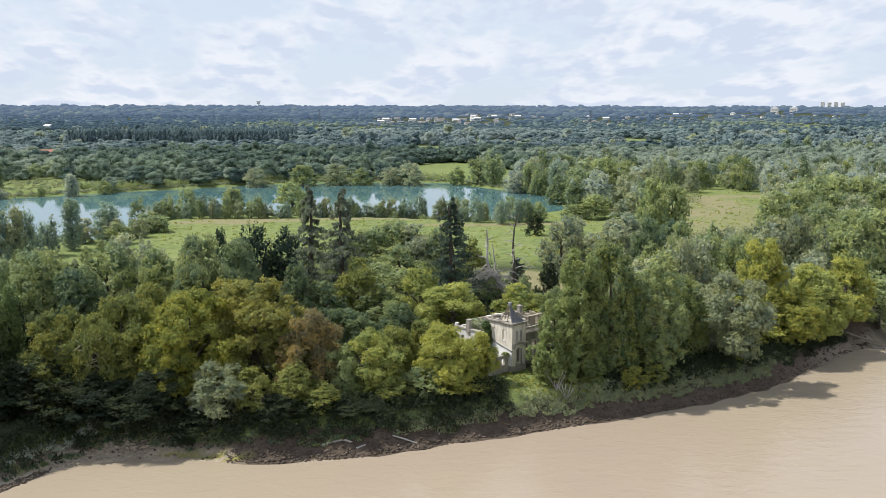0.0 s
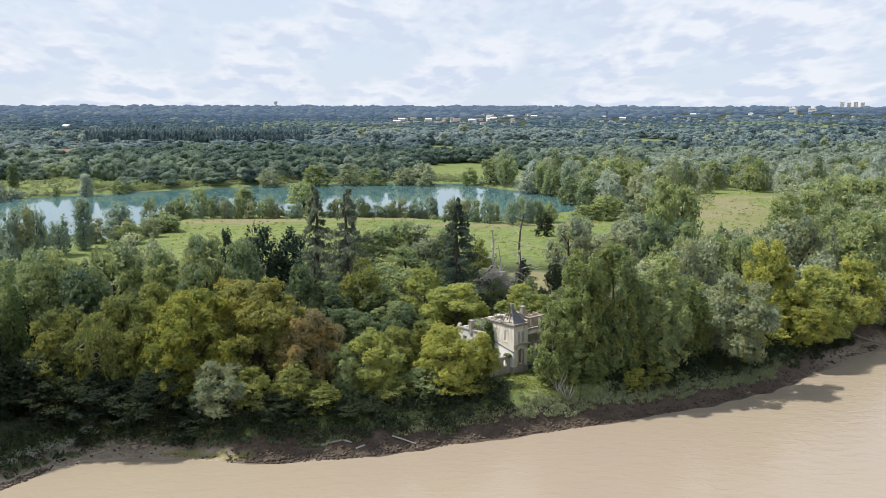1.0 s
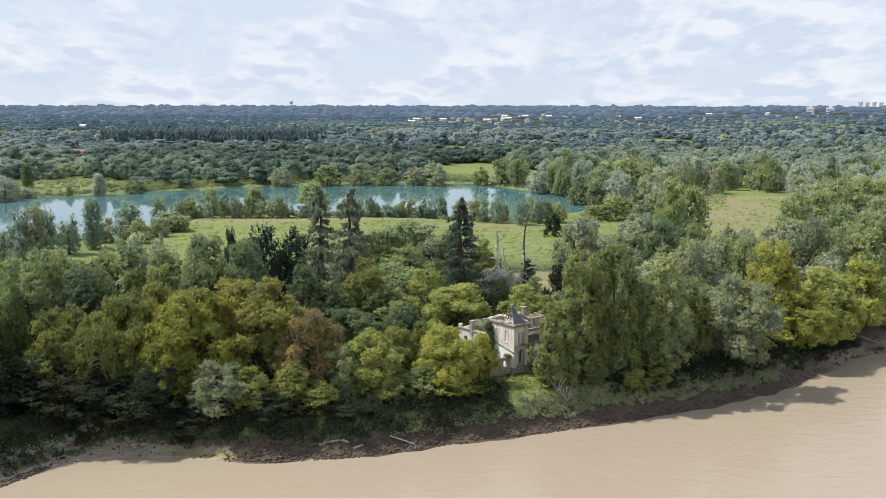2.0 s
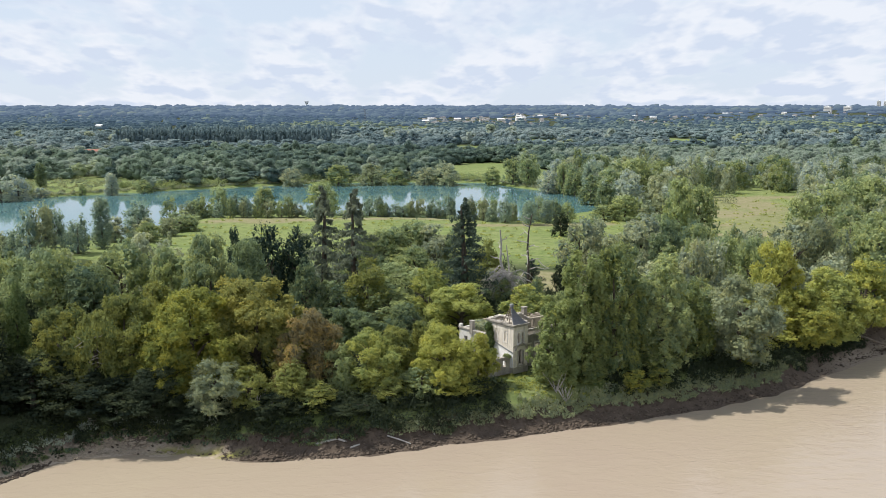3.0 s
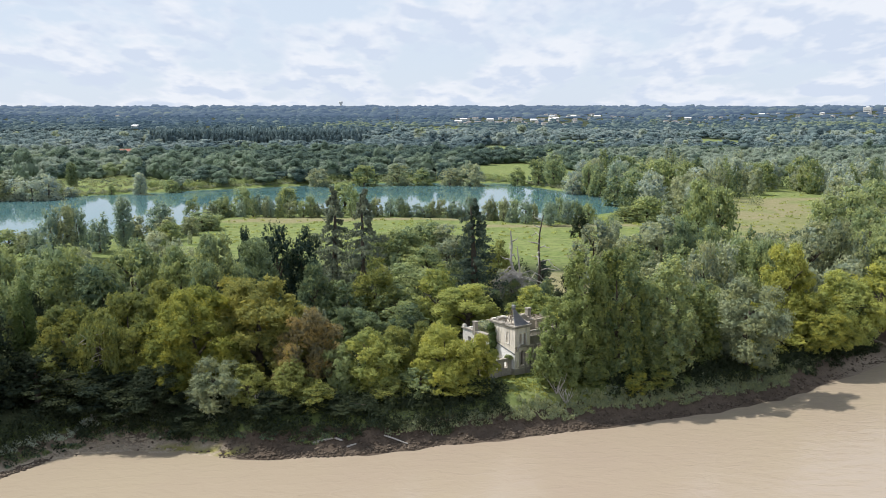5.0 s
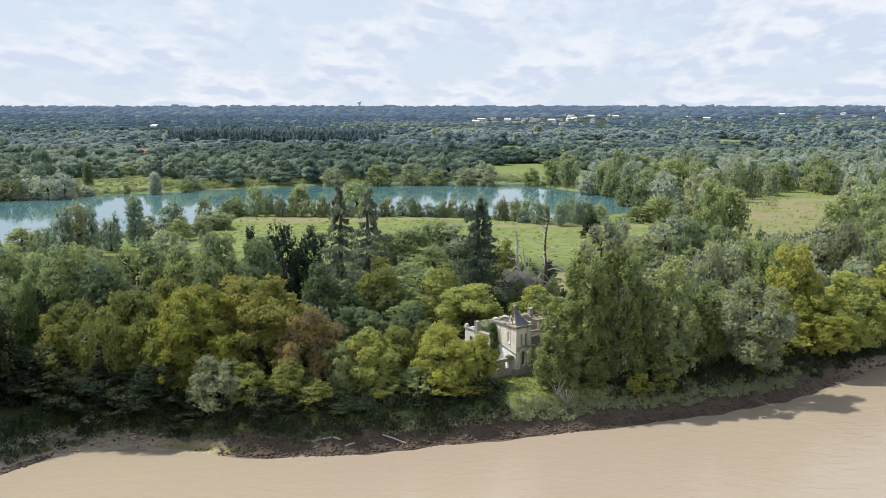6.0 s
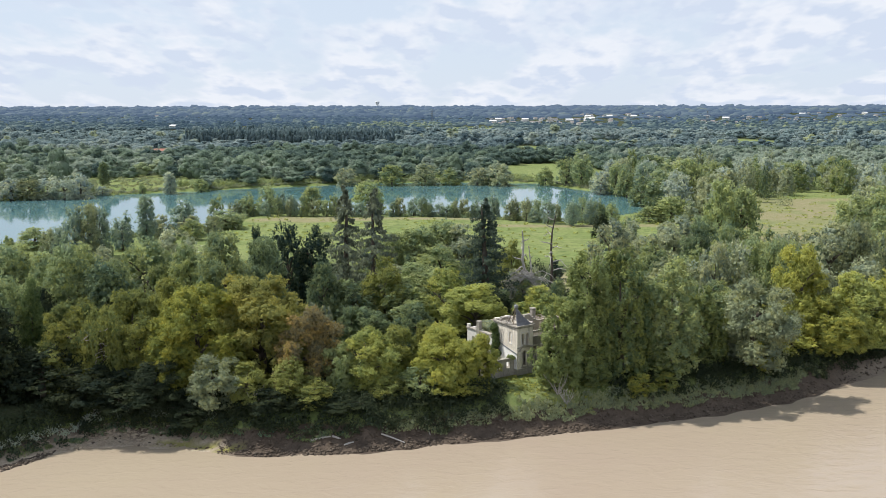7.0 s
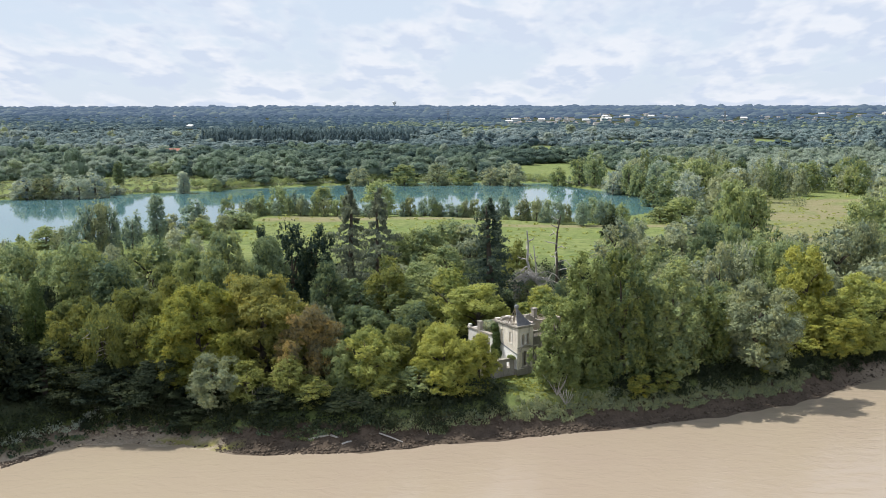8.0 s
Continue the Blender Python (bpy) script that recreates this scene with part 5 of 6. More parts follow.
def ruined_house():
    root = thing("ruined_house", HOUSE, "roofless ruined limestone manor with a corner tower among trees", "house")
    # tower: 4.1 m by 6.5 m, 9.6 m to the cornice
    W, L, H = 3.7, 7.2, 9.25
    bm = bmesh.new()
    pierced(bm, 0, W, 0, 5.2, 0, 0.5, "v", [(1.87, 0.95, 1.7, 4.6, True), (1.87, 0.95, 0.25, 0.65, False)])
    pierced(bm, 0, W, 5.2, H, 0, 0.5, "v", [(1.35, 0.6, 5.7, 7.9, True), (2.4, 0.6, 5.7, 7.9, True)])
    front = part("tower_front_wall", bm, M_STONE, root)
    bm = bmesh.new()
    pierced(bm, 0.5, L - 0.5, 0, H, 0, 0.5, "u", [(2.2, 0.8, 6.0, 8.1, True), (4.9, 0.8, 6.0, 8.1, True)])
    part("tower_side_wall", bm, M_STONE, root)
    bm = bmesh.new()
    pierced(bm, 0.5, L - 0.5, 0, H, W - 0.5, W, "u", [(2.0, 0.9, 6.0, 8.1, True), (4.4, 0.9, 6.0, 8.1, True)])
    part("tower_side_wall", bm, M_STONE, root)
    bm = bmesh.new()
    pierced(bm, 0, W, 0, H, L - 0.5, L, "v", [(2.0, 0.9, 6.0, 8.1, True)])
    part("tower_back_wall", bm, M_STONE, root)
    # blocked panes in the side windows
    for v in (2.2, 4.9):
        bm = bmesh.new()
        box(bm, (0.12, v - 0.42, 5.95), (0.3, v + 0.42, 8.15))
        blocked = part("blocked_window", bm, M_STONE, root, "walled-up arched window")
        bm = bmesh.new()
        bars(bm, ((-0.06, v - 0.56, 5.84), (0.0, v - 0.4, 7.75)), ((-0.06, v + 0.4, 5.84), (0.0, v + 0.56, 7.75)), ((-0.1, v - 0.6, 5.72), (0.0, v + 0.6, 5.84)))
        part("window_surround", bm, M_PLASTER, blocked)
    for u in (1.35, 2.4):
        bm = bmesh.new()
        bars(bm, ((u - 0.45, -0.08, 5.7), (u - 0.31, 0.0, 7.8)), ((u + 0.31, -0.08, 5.7), (u + 0.45, 0.0, 7.8)), ((u - 0.5, -0.12, 5.55), (u + 0.5, 0.0, 5.7)), ((u - 0.42, -0.1, 8.12), (u + 0.42, 0.0, 8.26)))
        part("window_surround", bm, M_PLASTER, front)
    bm = bmesh.new()
    bars(bm, ((1.08, -0.1, 1.55), (1.39, 0.0, 4.3)), ((2.35, -0.1, 1.55), (2.66, 0.0, 4.3)), ((0.9, -0.22, 1.3), (2.85, 0.0, 1.55)))
    part("window_surround", bm, M_STONE_GREY, front)
    # the arched hood over the tall window
    bm = bmesh.new()
    ring = [(k * math.pi / 10) for k in range(11)]
    for k0, k1 in zip(ring, ring[1:]):
        pts = [(1.87 - r * math.cos(k), 4.55 + 0.78 * r * math.sin(k)) for r, k in ((1.35, k0), (1.35, k1), (1.62, k1), (1.62, k0))]
        prism(bm, pts, -0.34, 0.0, "v")
    part("arched_hood", bm, M_STONE_GREY, front, "projecting arched stone hood")
    for u in (0.45, 3.2):
        bm = bmesh.new()
        bars(bm, ((u - 0.16, -0.16, 1.5), (u + 0.16, 0.0, 4.5)), ((u - 0.24, -0.26, 4.3), (u + 0.24, 0.0, 4.55)))
        part("pilaster", bm, M_STONE, front)
    bm = bmesh.new()
    bars(bm, ((-0.12, -0.12, 0), (W + 0.1, 0.0, 1.15)), ((-0.12, 0.0, 0), (0.0, L, 1.15)))
    part("plinth", bm, M_STONE_GREY, root)
    bm = bmesh.new()
    bars(bm, ((-0.1, -0.1, 5.2), (W + 0.1, 0.0, 5.4)))
    part("string_course", bm, M_STONE_GREY, root)
    bm = bmesh.new()
    bars(bm, ((-0.3, -0.3, H), (W + 0.3, 0.45, H + 0.28)), ((-0.3, 0.45, H), (0.45, L + 0.2, H + 0.28)), ((W - 0.45, 0.45, H), (W + 0.3, L + 0.2, H + 0.28)),
         ((0.45, L - 0.45, H), (W - 0.45, L + 0.2, H + 0.28)), ((-0.16, -0.16, H - 0.22), (W + 0.16, 0.0, H)), ((-0.16, 0.0, H - 0.22), (0.0, L, H)))
    part("cornice", bm, M_STONE_GREY, root, "weathered grey stone cornice")
    # what is left of the slate spire: two slopes and bare rafters
    bm = bmesh.new()
    z = H + 0.28
    apex = (0.75, 1.5, z + 3.5)
    mid = lambda p, k, s: tuple(p[i] + (apex[i] - p[i]) * k + (s if i == 2 else 0) for i in range(3))
    for p, q in (((0.05, 0.0, z), (W, 0.0, z)), ((W, 0.0, z), (W, 3.6, z))):
        rows = [[mid(p, k, -0.5 * math.sin(k * math.pi)) for k in (0, 0.25, 0.5, 0.75, 0.96)], [mid(q, k, -0.5 * math.sin(k * math.pi)) for k in (0, 0.25, 0.5, 0.75, 0.96)]]
        for s in range(4):
            quad = [rows[0][s], rows[1][s], rows[1][s + 1], rows[0][s + 1]]
            low = [bm.verts.new(c) for c in quad]
            inner = [bm.verts.new((c[0] - 0.08, c[1] + 0.08, c[2] - 0.12)) for c in quad]
            bm.faces.new(low)
            bm.faces.new(inner[::-1])
            for k in range(4):
                bm.faces.new((low[k], inner[k], inner[(k + 1) % 4], low[(k + 1) % 4]))
    spire = part("spire_roof", bm, M_SLATE, root, "broken slate slope of the tower spire")
    bm = bmesh.new()
    box(bm, (0.5, 1.2, z + 3.15), (1.15, 1.8, z + 3.75))
    part("spire_cap", bm, M_ZINC, spire, "grey zinc cap", 0.06)
    for foot in ((0.1, 1.4, z), (0.1, 3.2, z), (1.6, 3.6, z)):
        bm = bmesh.new()
        tube(bm, [foot, apex], [0.09, 0.07], 4)
        part("rafter", bm, M_TIMBER, root)
    bm = bmesh.new()
    tube(bm, [(0.7, 1.5, z + 2.8), (0.5, 1.4, z + 4.1)], [0.08, 0.05], 5)
    part("finial_post", bm, M_ZINC, spire)
    # fallen masonry on the open part of the tower
    bm = bmesh.new()
    box(bm, (0.5, 0.5, H - 0.9), (W - 0.5, L - 0.5, H - 0.6))
    part("tower_floor", bm, M_STONE_GREY, root, "rubble-covered top floor of the tower")
    rng = random.Random(4)
    for k in range(26):
        v = rng.uniform(0.3, L)
        u = rng.choice((rng.uniform(-0.25, 0.3), rng.uniform(W - 0.3, W + 0.2)))
        if u < 1 and v < 1.6:
            continue
        bm = bmesh.new()
        s = rng.uniform(0.1, 0.28)
        box(bm, (-s, -s * 1.4, 0), (s, s * 1.4, s * rng.uniform(0.5, 1.5)), Matrix.Translation((u, v, H + 0.28)) @ pose(0, 0, 0, 0, 0, rng.uniform(-25, 25)))
        part("loose_coping", bm, rng.choice((M_STONE_GREY, M_STONE_GREY, M_STONE)), root, "", 0.03)
    for k in range(34):
        u, v = rng.uniform(-0.1, W), rng.choice((rng.uniform(3.7, L), rng.uniform(L - 0.5, L + 0.1)))
        on_wall = not (0.5 < u < W - 0.5 and v < L - 0.5)
        s = rng.uniform(0.12, 0.34)
        b = H + 0.28 if on_wall else H - 0.6
        bm = bmesh.new()
        box(bm, (u - s, v - s, b), (u + s, v + s, b + s * rng.uniform(0.7, 1.3)), pose(0, 0, 0))
        part("fallen_stone", bm, rng.choice((M_STONE, M_STONE_GREY, M_PLASTER)), root, "", 0.03)
    # plaster left by the lean-to on the tower's side
    bm = bmesh.new()
    prism(bm, [(0.05, 1.0), (6.3, 1.0), (6.3, 5.4), (4.0, 4.9), (0.05, 4.0)], -0.03, 0.0, "u")
    part("plaster_patch", bm, M_WHITEWASH, root, "bright white plaster under an old roof line")
    bm = bmesh.new()
    prism(bm, [(0.0, 4.0), (6.4, 5.45), (6.4, 5.65), (0.0, 4.2)], -0.14, 0.0, "u")
    part("flashing", bm, M_ZINC, root)
    # low wing
    bm = bmesh.new()
    pierced(bm, -5.6, -0.12, 0, 3.2, 0.8, 1.25, "v", [(-1.5, 0.8, 1.5, 2.7, False), (-3.6, 0.8, 1.5, 2.7, False)])
    part("wing_front_wall", bm, M_STONE_GREY, root)
    bm = bmesh.new()
    bars(bm, ((-5.75, 0.65, 3.2), (-0.12, 1.3, 3.42)))
    part("wing_cornice", bm, M_STONE_GREY, root)
    bm = bmesh.new()
    ragged_wall(bm, 1.25, 9.0, 0, (3.2, 3.1, 3.3, 2.6, 2.9, 3.4, 2.2), -5.6, -5.15, "u")
    part("wing_side_wall", bm, M_STONE_GREY, root)
    bm = bmesh.new()
    box(bm, (-5.15, 1.25, 0.0), (-0.12, 9.0, 0.35))
    part("wing_floor", bm, M_PLASTER, root, "pale rubble floor of the roofless wing")
    # back wing with its chimney
    bm = bmesh.new()
    pierced(bm, L, 15.5, 0, 6.3, -0.6, -0.1, "u", [(8.6, 1.0, 2.6, 4.9, False), (13.4, 1.0, 2.6, 4.9, False)])
    part("back_wing_wall", bm, M_PLASTER, root, "pale plastered wall of the back wing")
    bm = bmesh.new()
    bars(bm, ((-0.8, L + 0.2, 6.3), (0.1, 15.7, 6.55)))
    part("back_wing_cornice", bm, M_STONE_GREY, root)
    bm = bmesh.new()
    pierced(bm, -0.1, 5.0, 0, 6.3, 15.0, 15.5, "v", [(2.4, 1.0, 2.6, 4.9, False)])
    part("back_wing_wall", bm, M_PLASTER, root)
    bm = bmesh.new()
    box(bm, (-0.1, L, 5.9), (6.0, 15.0, 6.15))
    part("back_wing_roof", bm, M_STONE_GREY, root, "flat grey roof slab of the back wing")
    bm = bmesh.new()
    bars(bm, ((-0.85, 11.2, 5.6), (-0.1, 12.0, 8.2)), ((-0.92, 11.12, 8.2), (-0.03, 12.08, 8.38)))
    part("chimney", bm, M_STONE_GREY, root, "slender grey rendered chimney")
    bm = bmesh.new()
    bars(bm, ((-0.7, 14.9, 6.55), (-0.1, 15.5, 7.1)))
    part("parapet_block", bm, M_PLASTER, root)
    # main block beside the tower
    bm = bmesh.new()
    pierced(bm, W, 15.5, 0, 6.2, 2.0, 2.5, "v", [(5.6, 1.25, 0.7, 4.3, False), (8.2, 1.25, 0.7, 4.3, False), (10.8, 1.25, 0.7, 4.3, False), (13.4, 1.25, 0.7, 4.3, False)])
    main = part("main_front_wall", bm, M_STONE_GREY, root)
    for u in (5.6, 8.2, 10.8, 13.4):
        bm = bmesh.new()
        bars(bm, ((u - 0.85, 1.9, 0.6), (u - 0.63, 2.0, 4.5)), ((u + 0.63, 1.9, 0.6), (u + 0.85, 2.0, 4.5)), ((u - 0.95, 1.84, 4.5), (u + 0.95, 2.0, 4.75)))
        part("window_surround", bm, M_STONE, main)
    bm = bmesh.new()
    bars(bm, ((W, 1.65, 6.2), (15.7, 2.6, 6.5)))
    part("main_cornice", bm, M_STONE_GREY, root)
    bm = bmesh.new()
    bars(bm, ((W + 0.2, 1.8, 7.35), (15.5, 2.15, 7.55)))
    for k in range(44):
        u = W + 0.4 + k * 0.25
        box(bm, (u - 0.06, 1.9, 6.5), (u + 0.06, 2.04, 7.35))
    part("balustrade", bm, M_STONE_GREY, root, "stone balustrade above the main block")
    bm = bmesh.new()
    bars(bm, ((W, 2.5, 5.8), (15.5, 5.6, 6.1)))
    part("terrace", bm, M_STONE_GREY, root)
    bm = bmesh.new()
    pierced(bm, W, 15.0, 6.1, 8.4, 5.6, 6.1, "v", [(5.6, 0.9, 6.6, 8.2, True), (8.0, 0.9, 6.6, 8.2, True), (10.4, 0.9, 6.6, 8.2, True), (12.8, 0.9, 6.6, 8.2, True)])
    part("upper_wall", bm, M_STONE_OLD, root)
    bm = bmesh.new()
    ragged_wall(bm, W + 0.3, 9.6, 8.4, (8.5, 8.75, 9.1, 9.45, 9.8, 9.9, 9.6, 9.2, 8.8, 8.55), 5.6, 6.1, "v")
    part("stepped_gable", bm, M_STONE_GREY, root, "ragged stepped gable of a fallen roof")
    bm = bmesh.new()
    bars(bm, ((9.6, 7.4, 6.1), (10.4, 8.2, 10.2)), ((9.5, 7.3, 10.2), (10.5, 8.3, 10.4)))
    part("chimney", bm, M_STONE_GREY, root, "tall grey stone chimney")
    for u0, u1 in ((W, W + 0.4), (15.1, 15.5)):
        bm = bmesh.new()
        ragged_wall(bm, 6.1, 14.0, 0, (8.3, 7.9, 8.1, 7.4, 6.8, 7.0), u0, u1, "u")
        part("main_side_wall", bm, M_STONE_OLD, root)
    bm = bmesh.new()
    pierced(bm, W + 0.4, 15.1, 0, 7.6, 13.6, 14.0, "v", [(7, 1.1, 1, 4, False), (11, 1.1, 1, 4, False)])
    part("main_back_wall", bm, M_STONE_OLD, root)
    bm = bmesh.new()
    box(bm, (W, 2.5, -0.3), (15.5, 13.6, 0.1))
    part("main_floor", bm, M_INSIDE_SHADE, root)
    for k in range(5):
        bm = bmesh.new()
        u = 6.0 + 1.9 * k
        tube(bm, [(u, 6.2, 8.2 - 0.2 * (k % 2)), (u + 0.3, 11.0, 8.6 - 0.6 * (k % 3))], [0.12, 0.1], 4)
        part("roof_beam", bm, M_TIMBER, root)


ruined_house()
B = [spot(*p) for p in ((-0.4, 6.2, 6.6), (-0.5, 5.9, 5.2), (-0.6, 6.4, 4.0), (-0.4, 6.6, 8.0), (-0.6, 5.4, 3.2))]
leafy("ivy", [(*p, 0.8, 0.9, 0.95) for p in B], "ivy", 0.16, 700, "dark green ivy hanging on the tower corner", "climber", 3)
B = [spot(u, v, 6.9) for u, v in ((2.0, 9.0), (3.4, 9.8), (4.6, 11.0), (1.6, 10.6), (3.0, 12.0), (5.2, 9.2), (2.4, 13.2))]
leafy("ivy_mound", [(*p, 1.5, 1.5, 0.95) for p in B], "greygreen", 0.2, 600, "grey-green climber mounded over the flat roof", "climber", 5)
B = [spot(-1.0, 0.9, 3.6), spot(-0.5, 0.8, 3.4)]
leafy("wall_tuft", [(*p, 0.6, 0.4, 0.4) for p in B], "fresh", 0.13, 260, "small green tuft growing on the low wall", "plant", 6)
B = [(9.0, 3.6, 7.5, 2.0, 1.6, 2.2), (7.3, 2.4, 7.0, 1.2, 1.1, 1.5), (10.8, 4.6, 8.3, 2.0, 1.8, 2.8), (12.5, 3.4, 7.4, 1.8, 1.6, 2.0)]
leafy("evergreen_shrub", B, "dark", 0.2, 1400, "dark evergreen shrub against the house wall", "shrub", 7)

# ---- dead trees in the meadow's edge ----


def dead_tree(x, y, z, height, lean, label, branches, seed, radius, stem=None):
    root = thing("dead_tree", pose(x, y, z), label, "tree", "dead trees at the edge of the meadow")
    rng = random.Random(seed)
    bm = bmesh.new()
    top = Vector((lean[0], lean[1], height))
    pts = [top * (k / 5) + Vector((rng.uniform(-0.12, 0.12), rng.uniform(-0.12, 0.12), 0)) * k for k in range(6)]
    pts[0] = Vector((0, 0, -0.3))
    tube(bm, pts, [radius * (1 - 0.15 * k) for k in range(6)], 7)
    part("trunk", bm, stem or M_DEADWOOD, root)
    for k, length, droop in branches:
        a = rng.uniform(0, math.tau)
        s = top * k
        side = Vector((math.cos(a), math.sin(a) * 0.6, 0))
        p1 = s + side * length * 0.4 + Vector((0, 0, 0.12 * length))
        p2 = s + side * length * 0.75 + Vector((rng.uniform(-0.4, 0.4), 0, droop * 0.5))
        p3 = s + side * length + Vector((0, rng.uniform(-0.4, 0.4), droop))
        bm = bmesh.new()
        tube(bm, [s, p1, p2, p3], [radius * 0.34, radius * 0.26, radius * 0.18, radius * 0.06], 5)
        tube(bm, [p1, p1 + side * length * 0.3 + Vector((rng.uniform(-0.5, 0.5), rng.uniform(-0.6, 0.6), rng.uniform(-0.5, 0.9)))], [radius * 0.16, 0.02], 4)
        part("branch", bm, M_DEADWOOD, root)


dead_tree(11.3, 67.1, 6, 22.5, (0.4, 0.3), "tall bare dead trunk with a few drooping branches", [(0.62, 4.5, 0.4), (0.66, 3.5, 1.0), (0.75, 6.5, -0.4), (0.5, 5.0, -2.5), (0.45, 7.0, -1.5), (0.85, 3.0, 1.6), (0.94, 2.5, 1.2), (0.3, 6.5, -1.8), (0.56, 4.0, 0.3), (0.35, 8.0, 1.2), (0.48, 6.5, 0.6)], 3, 0.5, M_BARK)
dead_tree(5.4, 62.3, 6, 19.0, (-2.4, 0.6), "silver-grey leaning dead trunk with broken limbs", [(0.6, 3.0, 1.2), (0.75, 2.5, 1.5), (0.5, 3.0, -1.0), (0.85, 2.0, 1.4), (0.65, 4.0, -1.5)], 5, 0.6)
dead_tree(6.7, 62.9, 6, 15.0, (-1.2, 0.3), "silver-grey leaning dead trunk with broken limbs", [(0.6, 2.5, 1.0), (0.8, 2.0, 0.6)], 6, 0.42)


def brushwood():
    root = thing("brushwood_pile", pose(3.9, 61.1, 6), "drooping fan of silver-grey fallen dead branches", "brushwood")
    rng = random.Random(8)
    for k in range(95):
        bm = bmesh.new()
        hub = Vector((rng.uniform(-0.5, 3.0), rng.uniform(-1.5, 1.5), rng.uniform(3.0, 8.5)))
        side = -1 if rng.random() < 0.72 else 1
        out = rng.uniform(2.5, 7.5) * side
        rise = rng.uniform(-0.4, 1.6)
        y = rng.uniform(-2.0, 1.0)
        pts = [hub, hub + Vector((out * 0.35, y * 0.4, rise)), hub + Vector((out * 0.7, y * 0.8, rise * 0.4 - 0.6)), hub + Vector((out, y, -rng.uniform(1.5, 4.5)))]
        pts[-1].z = max(pts[-1].z, 0.1)
        r = rng.uniform(0.07, 0.16)
        tube(bm, pts, [r * 1.3, r, r * 0.8, r * 0.35], 4)
        for j in (1, 2):
            tube(bm, [pts[j], pts[j] + Vector((side * rng.uniform(0.3, 1.4), rng.uniform(-0.5, 0.5), rng.uniform(-1.6, 0.6)))], [r * 0.5, r * 0.2], 4)
        part("branch", bm, M_DEADWOOD, root)


brushwood()
dead_tree(-73.9, -15.8, 5.8, 12.5, (0.8, -1.4), "silvery bare tree tangled among leafy crowns", [(0.5, 2.5, 0.6), (0.6, 3.2, -0.8), (0.7, 3.6, 0.4), (0.78, 3.0, -1.0), (0.85, 3.2, 0.8), (0.92, 2.6, -0.6), (0.97, 2.4, 0.9), (0.66, 3.0, 0.2)], 12, 0.28)


def dead_shrub(x, y, seed):
    z = float(land(x, y))
    root = thing("dead_shrub", pose(x, y, z), "small bleached leafless shrub on the bank", "shrub", "dead shrubs on the bank")
    rng = random.Random(seed)
    for k in range(9):
        a = k * 0.7 + rng.uniform(-0.2, 0.2)
        d = Vector((math.cos(a), math.sin(a), 0))
        h = rng.uniform(1.8, 4.2)
        bm = bmesh.new()
        p = d * h * 0.35 + Vector((0, 0, h * 0.55))
        tube(bm, [(0, 0, -0.1), p, d * h * rng.uniform(0.45, 0.75) + Vector((0, 0, h))], [0.09, 0.06, 0.02], 4)
        tube(bm, [p, p + Vector((rng.uniform(-0.8, 0.8), rng.uniform(-0.8, 0.8), h * 0.35))], [0.045, 0.015], 4)
        part("stem", bm, M_DEADWOOD, root)


for k, (x, y) in enumerate(((7.0, -8.0), (8.6, -9.2), (-45.2, -19.6), (-68.0, -18.3), (-72.4, -19.5))):
    dead_shrub(x, y, 40 + k)

# ---- the river bank ----


def rubble():
    """Loose stones and clods along the water's edge, one joined mesh."""
    rng = np.random.default_rng(9)
    chunks = []
    spans = ((-92, -77, 900, -0.6, 2.4), (-50, -17, 2000, -0.3, 3.6), (-17, -4, 420, 0.2, 3.2), (-4, 16, 1100, -0.2, 3.4), (16, 60, 1000, 0.0, 3.0), (60, 95, 800, 0.2, 6.5), (-74, -48, 120, 0.8, 4.5))
    for x0, x1, n, d0, d1 in spans:
        x = rng.uniform(x0, x1, n)
        d = d0 + (d1 - d0) * rng.random(n) ** 1.2
        y = np.interp(x, EDGE_X, EDGE_Y) + d * 1.05
        z = land(x, y)
        s = 0.06 + 0.26 * rng.random(n) ** 3
        jit = rng.uniform(0.5, 1.4, (n, 12, 1))
        sq = np.stack([s * rng.uniform(0.8, 1.4, n), s * rng.uniform(0.8, 1.3, n), s * rng.uniform(0.5, 0.9, n)], 1)
        v = ICO[None] * jit * sq[:, None] + np.stack([x, y, z + s * 0.25], 1)[:, None]
        f = ICO_F[None] + 12 * np.arange(n)[:, None, None]
        chunks.append((v.reshape(-1, 3), f.reshape(-1, 3), np.repeat(rng.random(n), 12)))
    v, f, t = join(chunks)
    tagged(new("bank_rubble", mesh_from("bank_rubble", v, f, [M_ROCK], t)), "brown stones and mud clods along the waterline", "rubble", kind="stuff")


rubble()


def silt_clods():
    """Crumbled pale silt on the mud shelf, one joined mesh."""
    rng = np.random.default_rng(19)
    n = 1500
    x = rng.normal(-69, 5.5, n)
    d = rng.uniform(1.0, 4.6, n)
    y = np.interp(x, EDGE_X, EDGE_Y) + d * 1.05
    s = 0.06 + 0.3 * rng.random(n) ** 3
    size = np.stack([s * rng.uniform(0.9, 1.8, n), s * rng.uniform(0.8, 1.3, n), s * rng.uniform(0.35, 0.8, n)], 1)
    v = ICO[None] * rng.uniform(0.55, 1.35, (n, 12, 1)) * size[:, None] + np.stack([x, y, land(x, y) + s * 0.15], 1)[:, None]
    f = ICO_F[None] + 12 * np.arange(n)[:, None, None]
    tagged(new("silt_clods", mesh_from("silt_clods", v.reshape(-1, 3), f.reshape(-1, 3), [M_SILT])), "crumbling pale silt clods on the mud shelf", "silt", kind="stuff")


silt_clods()


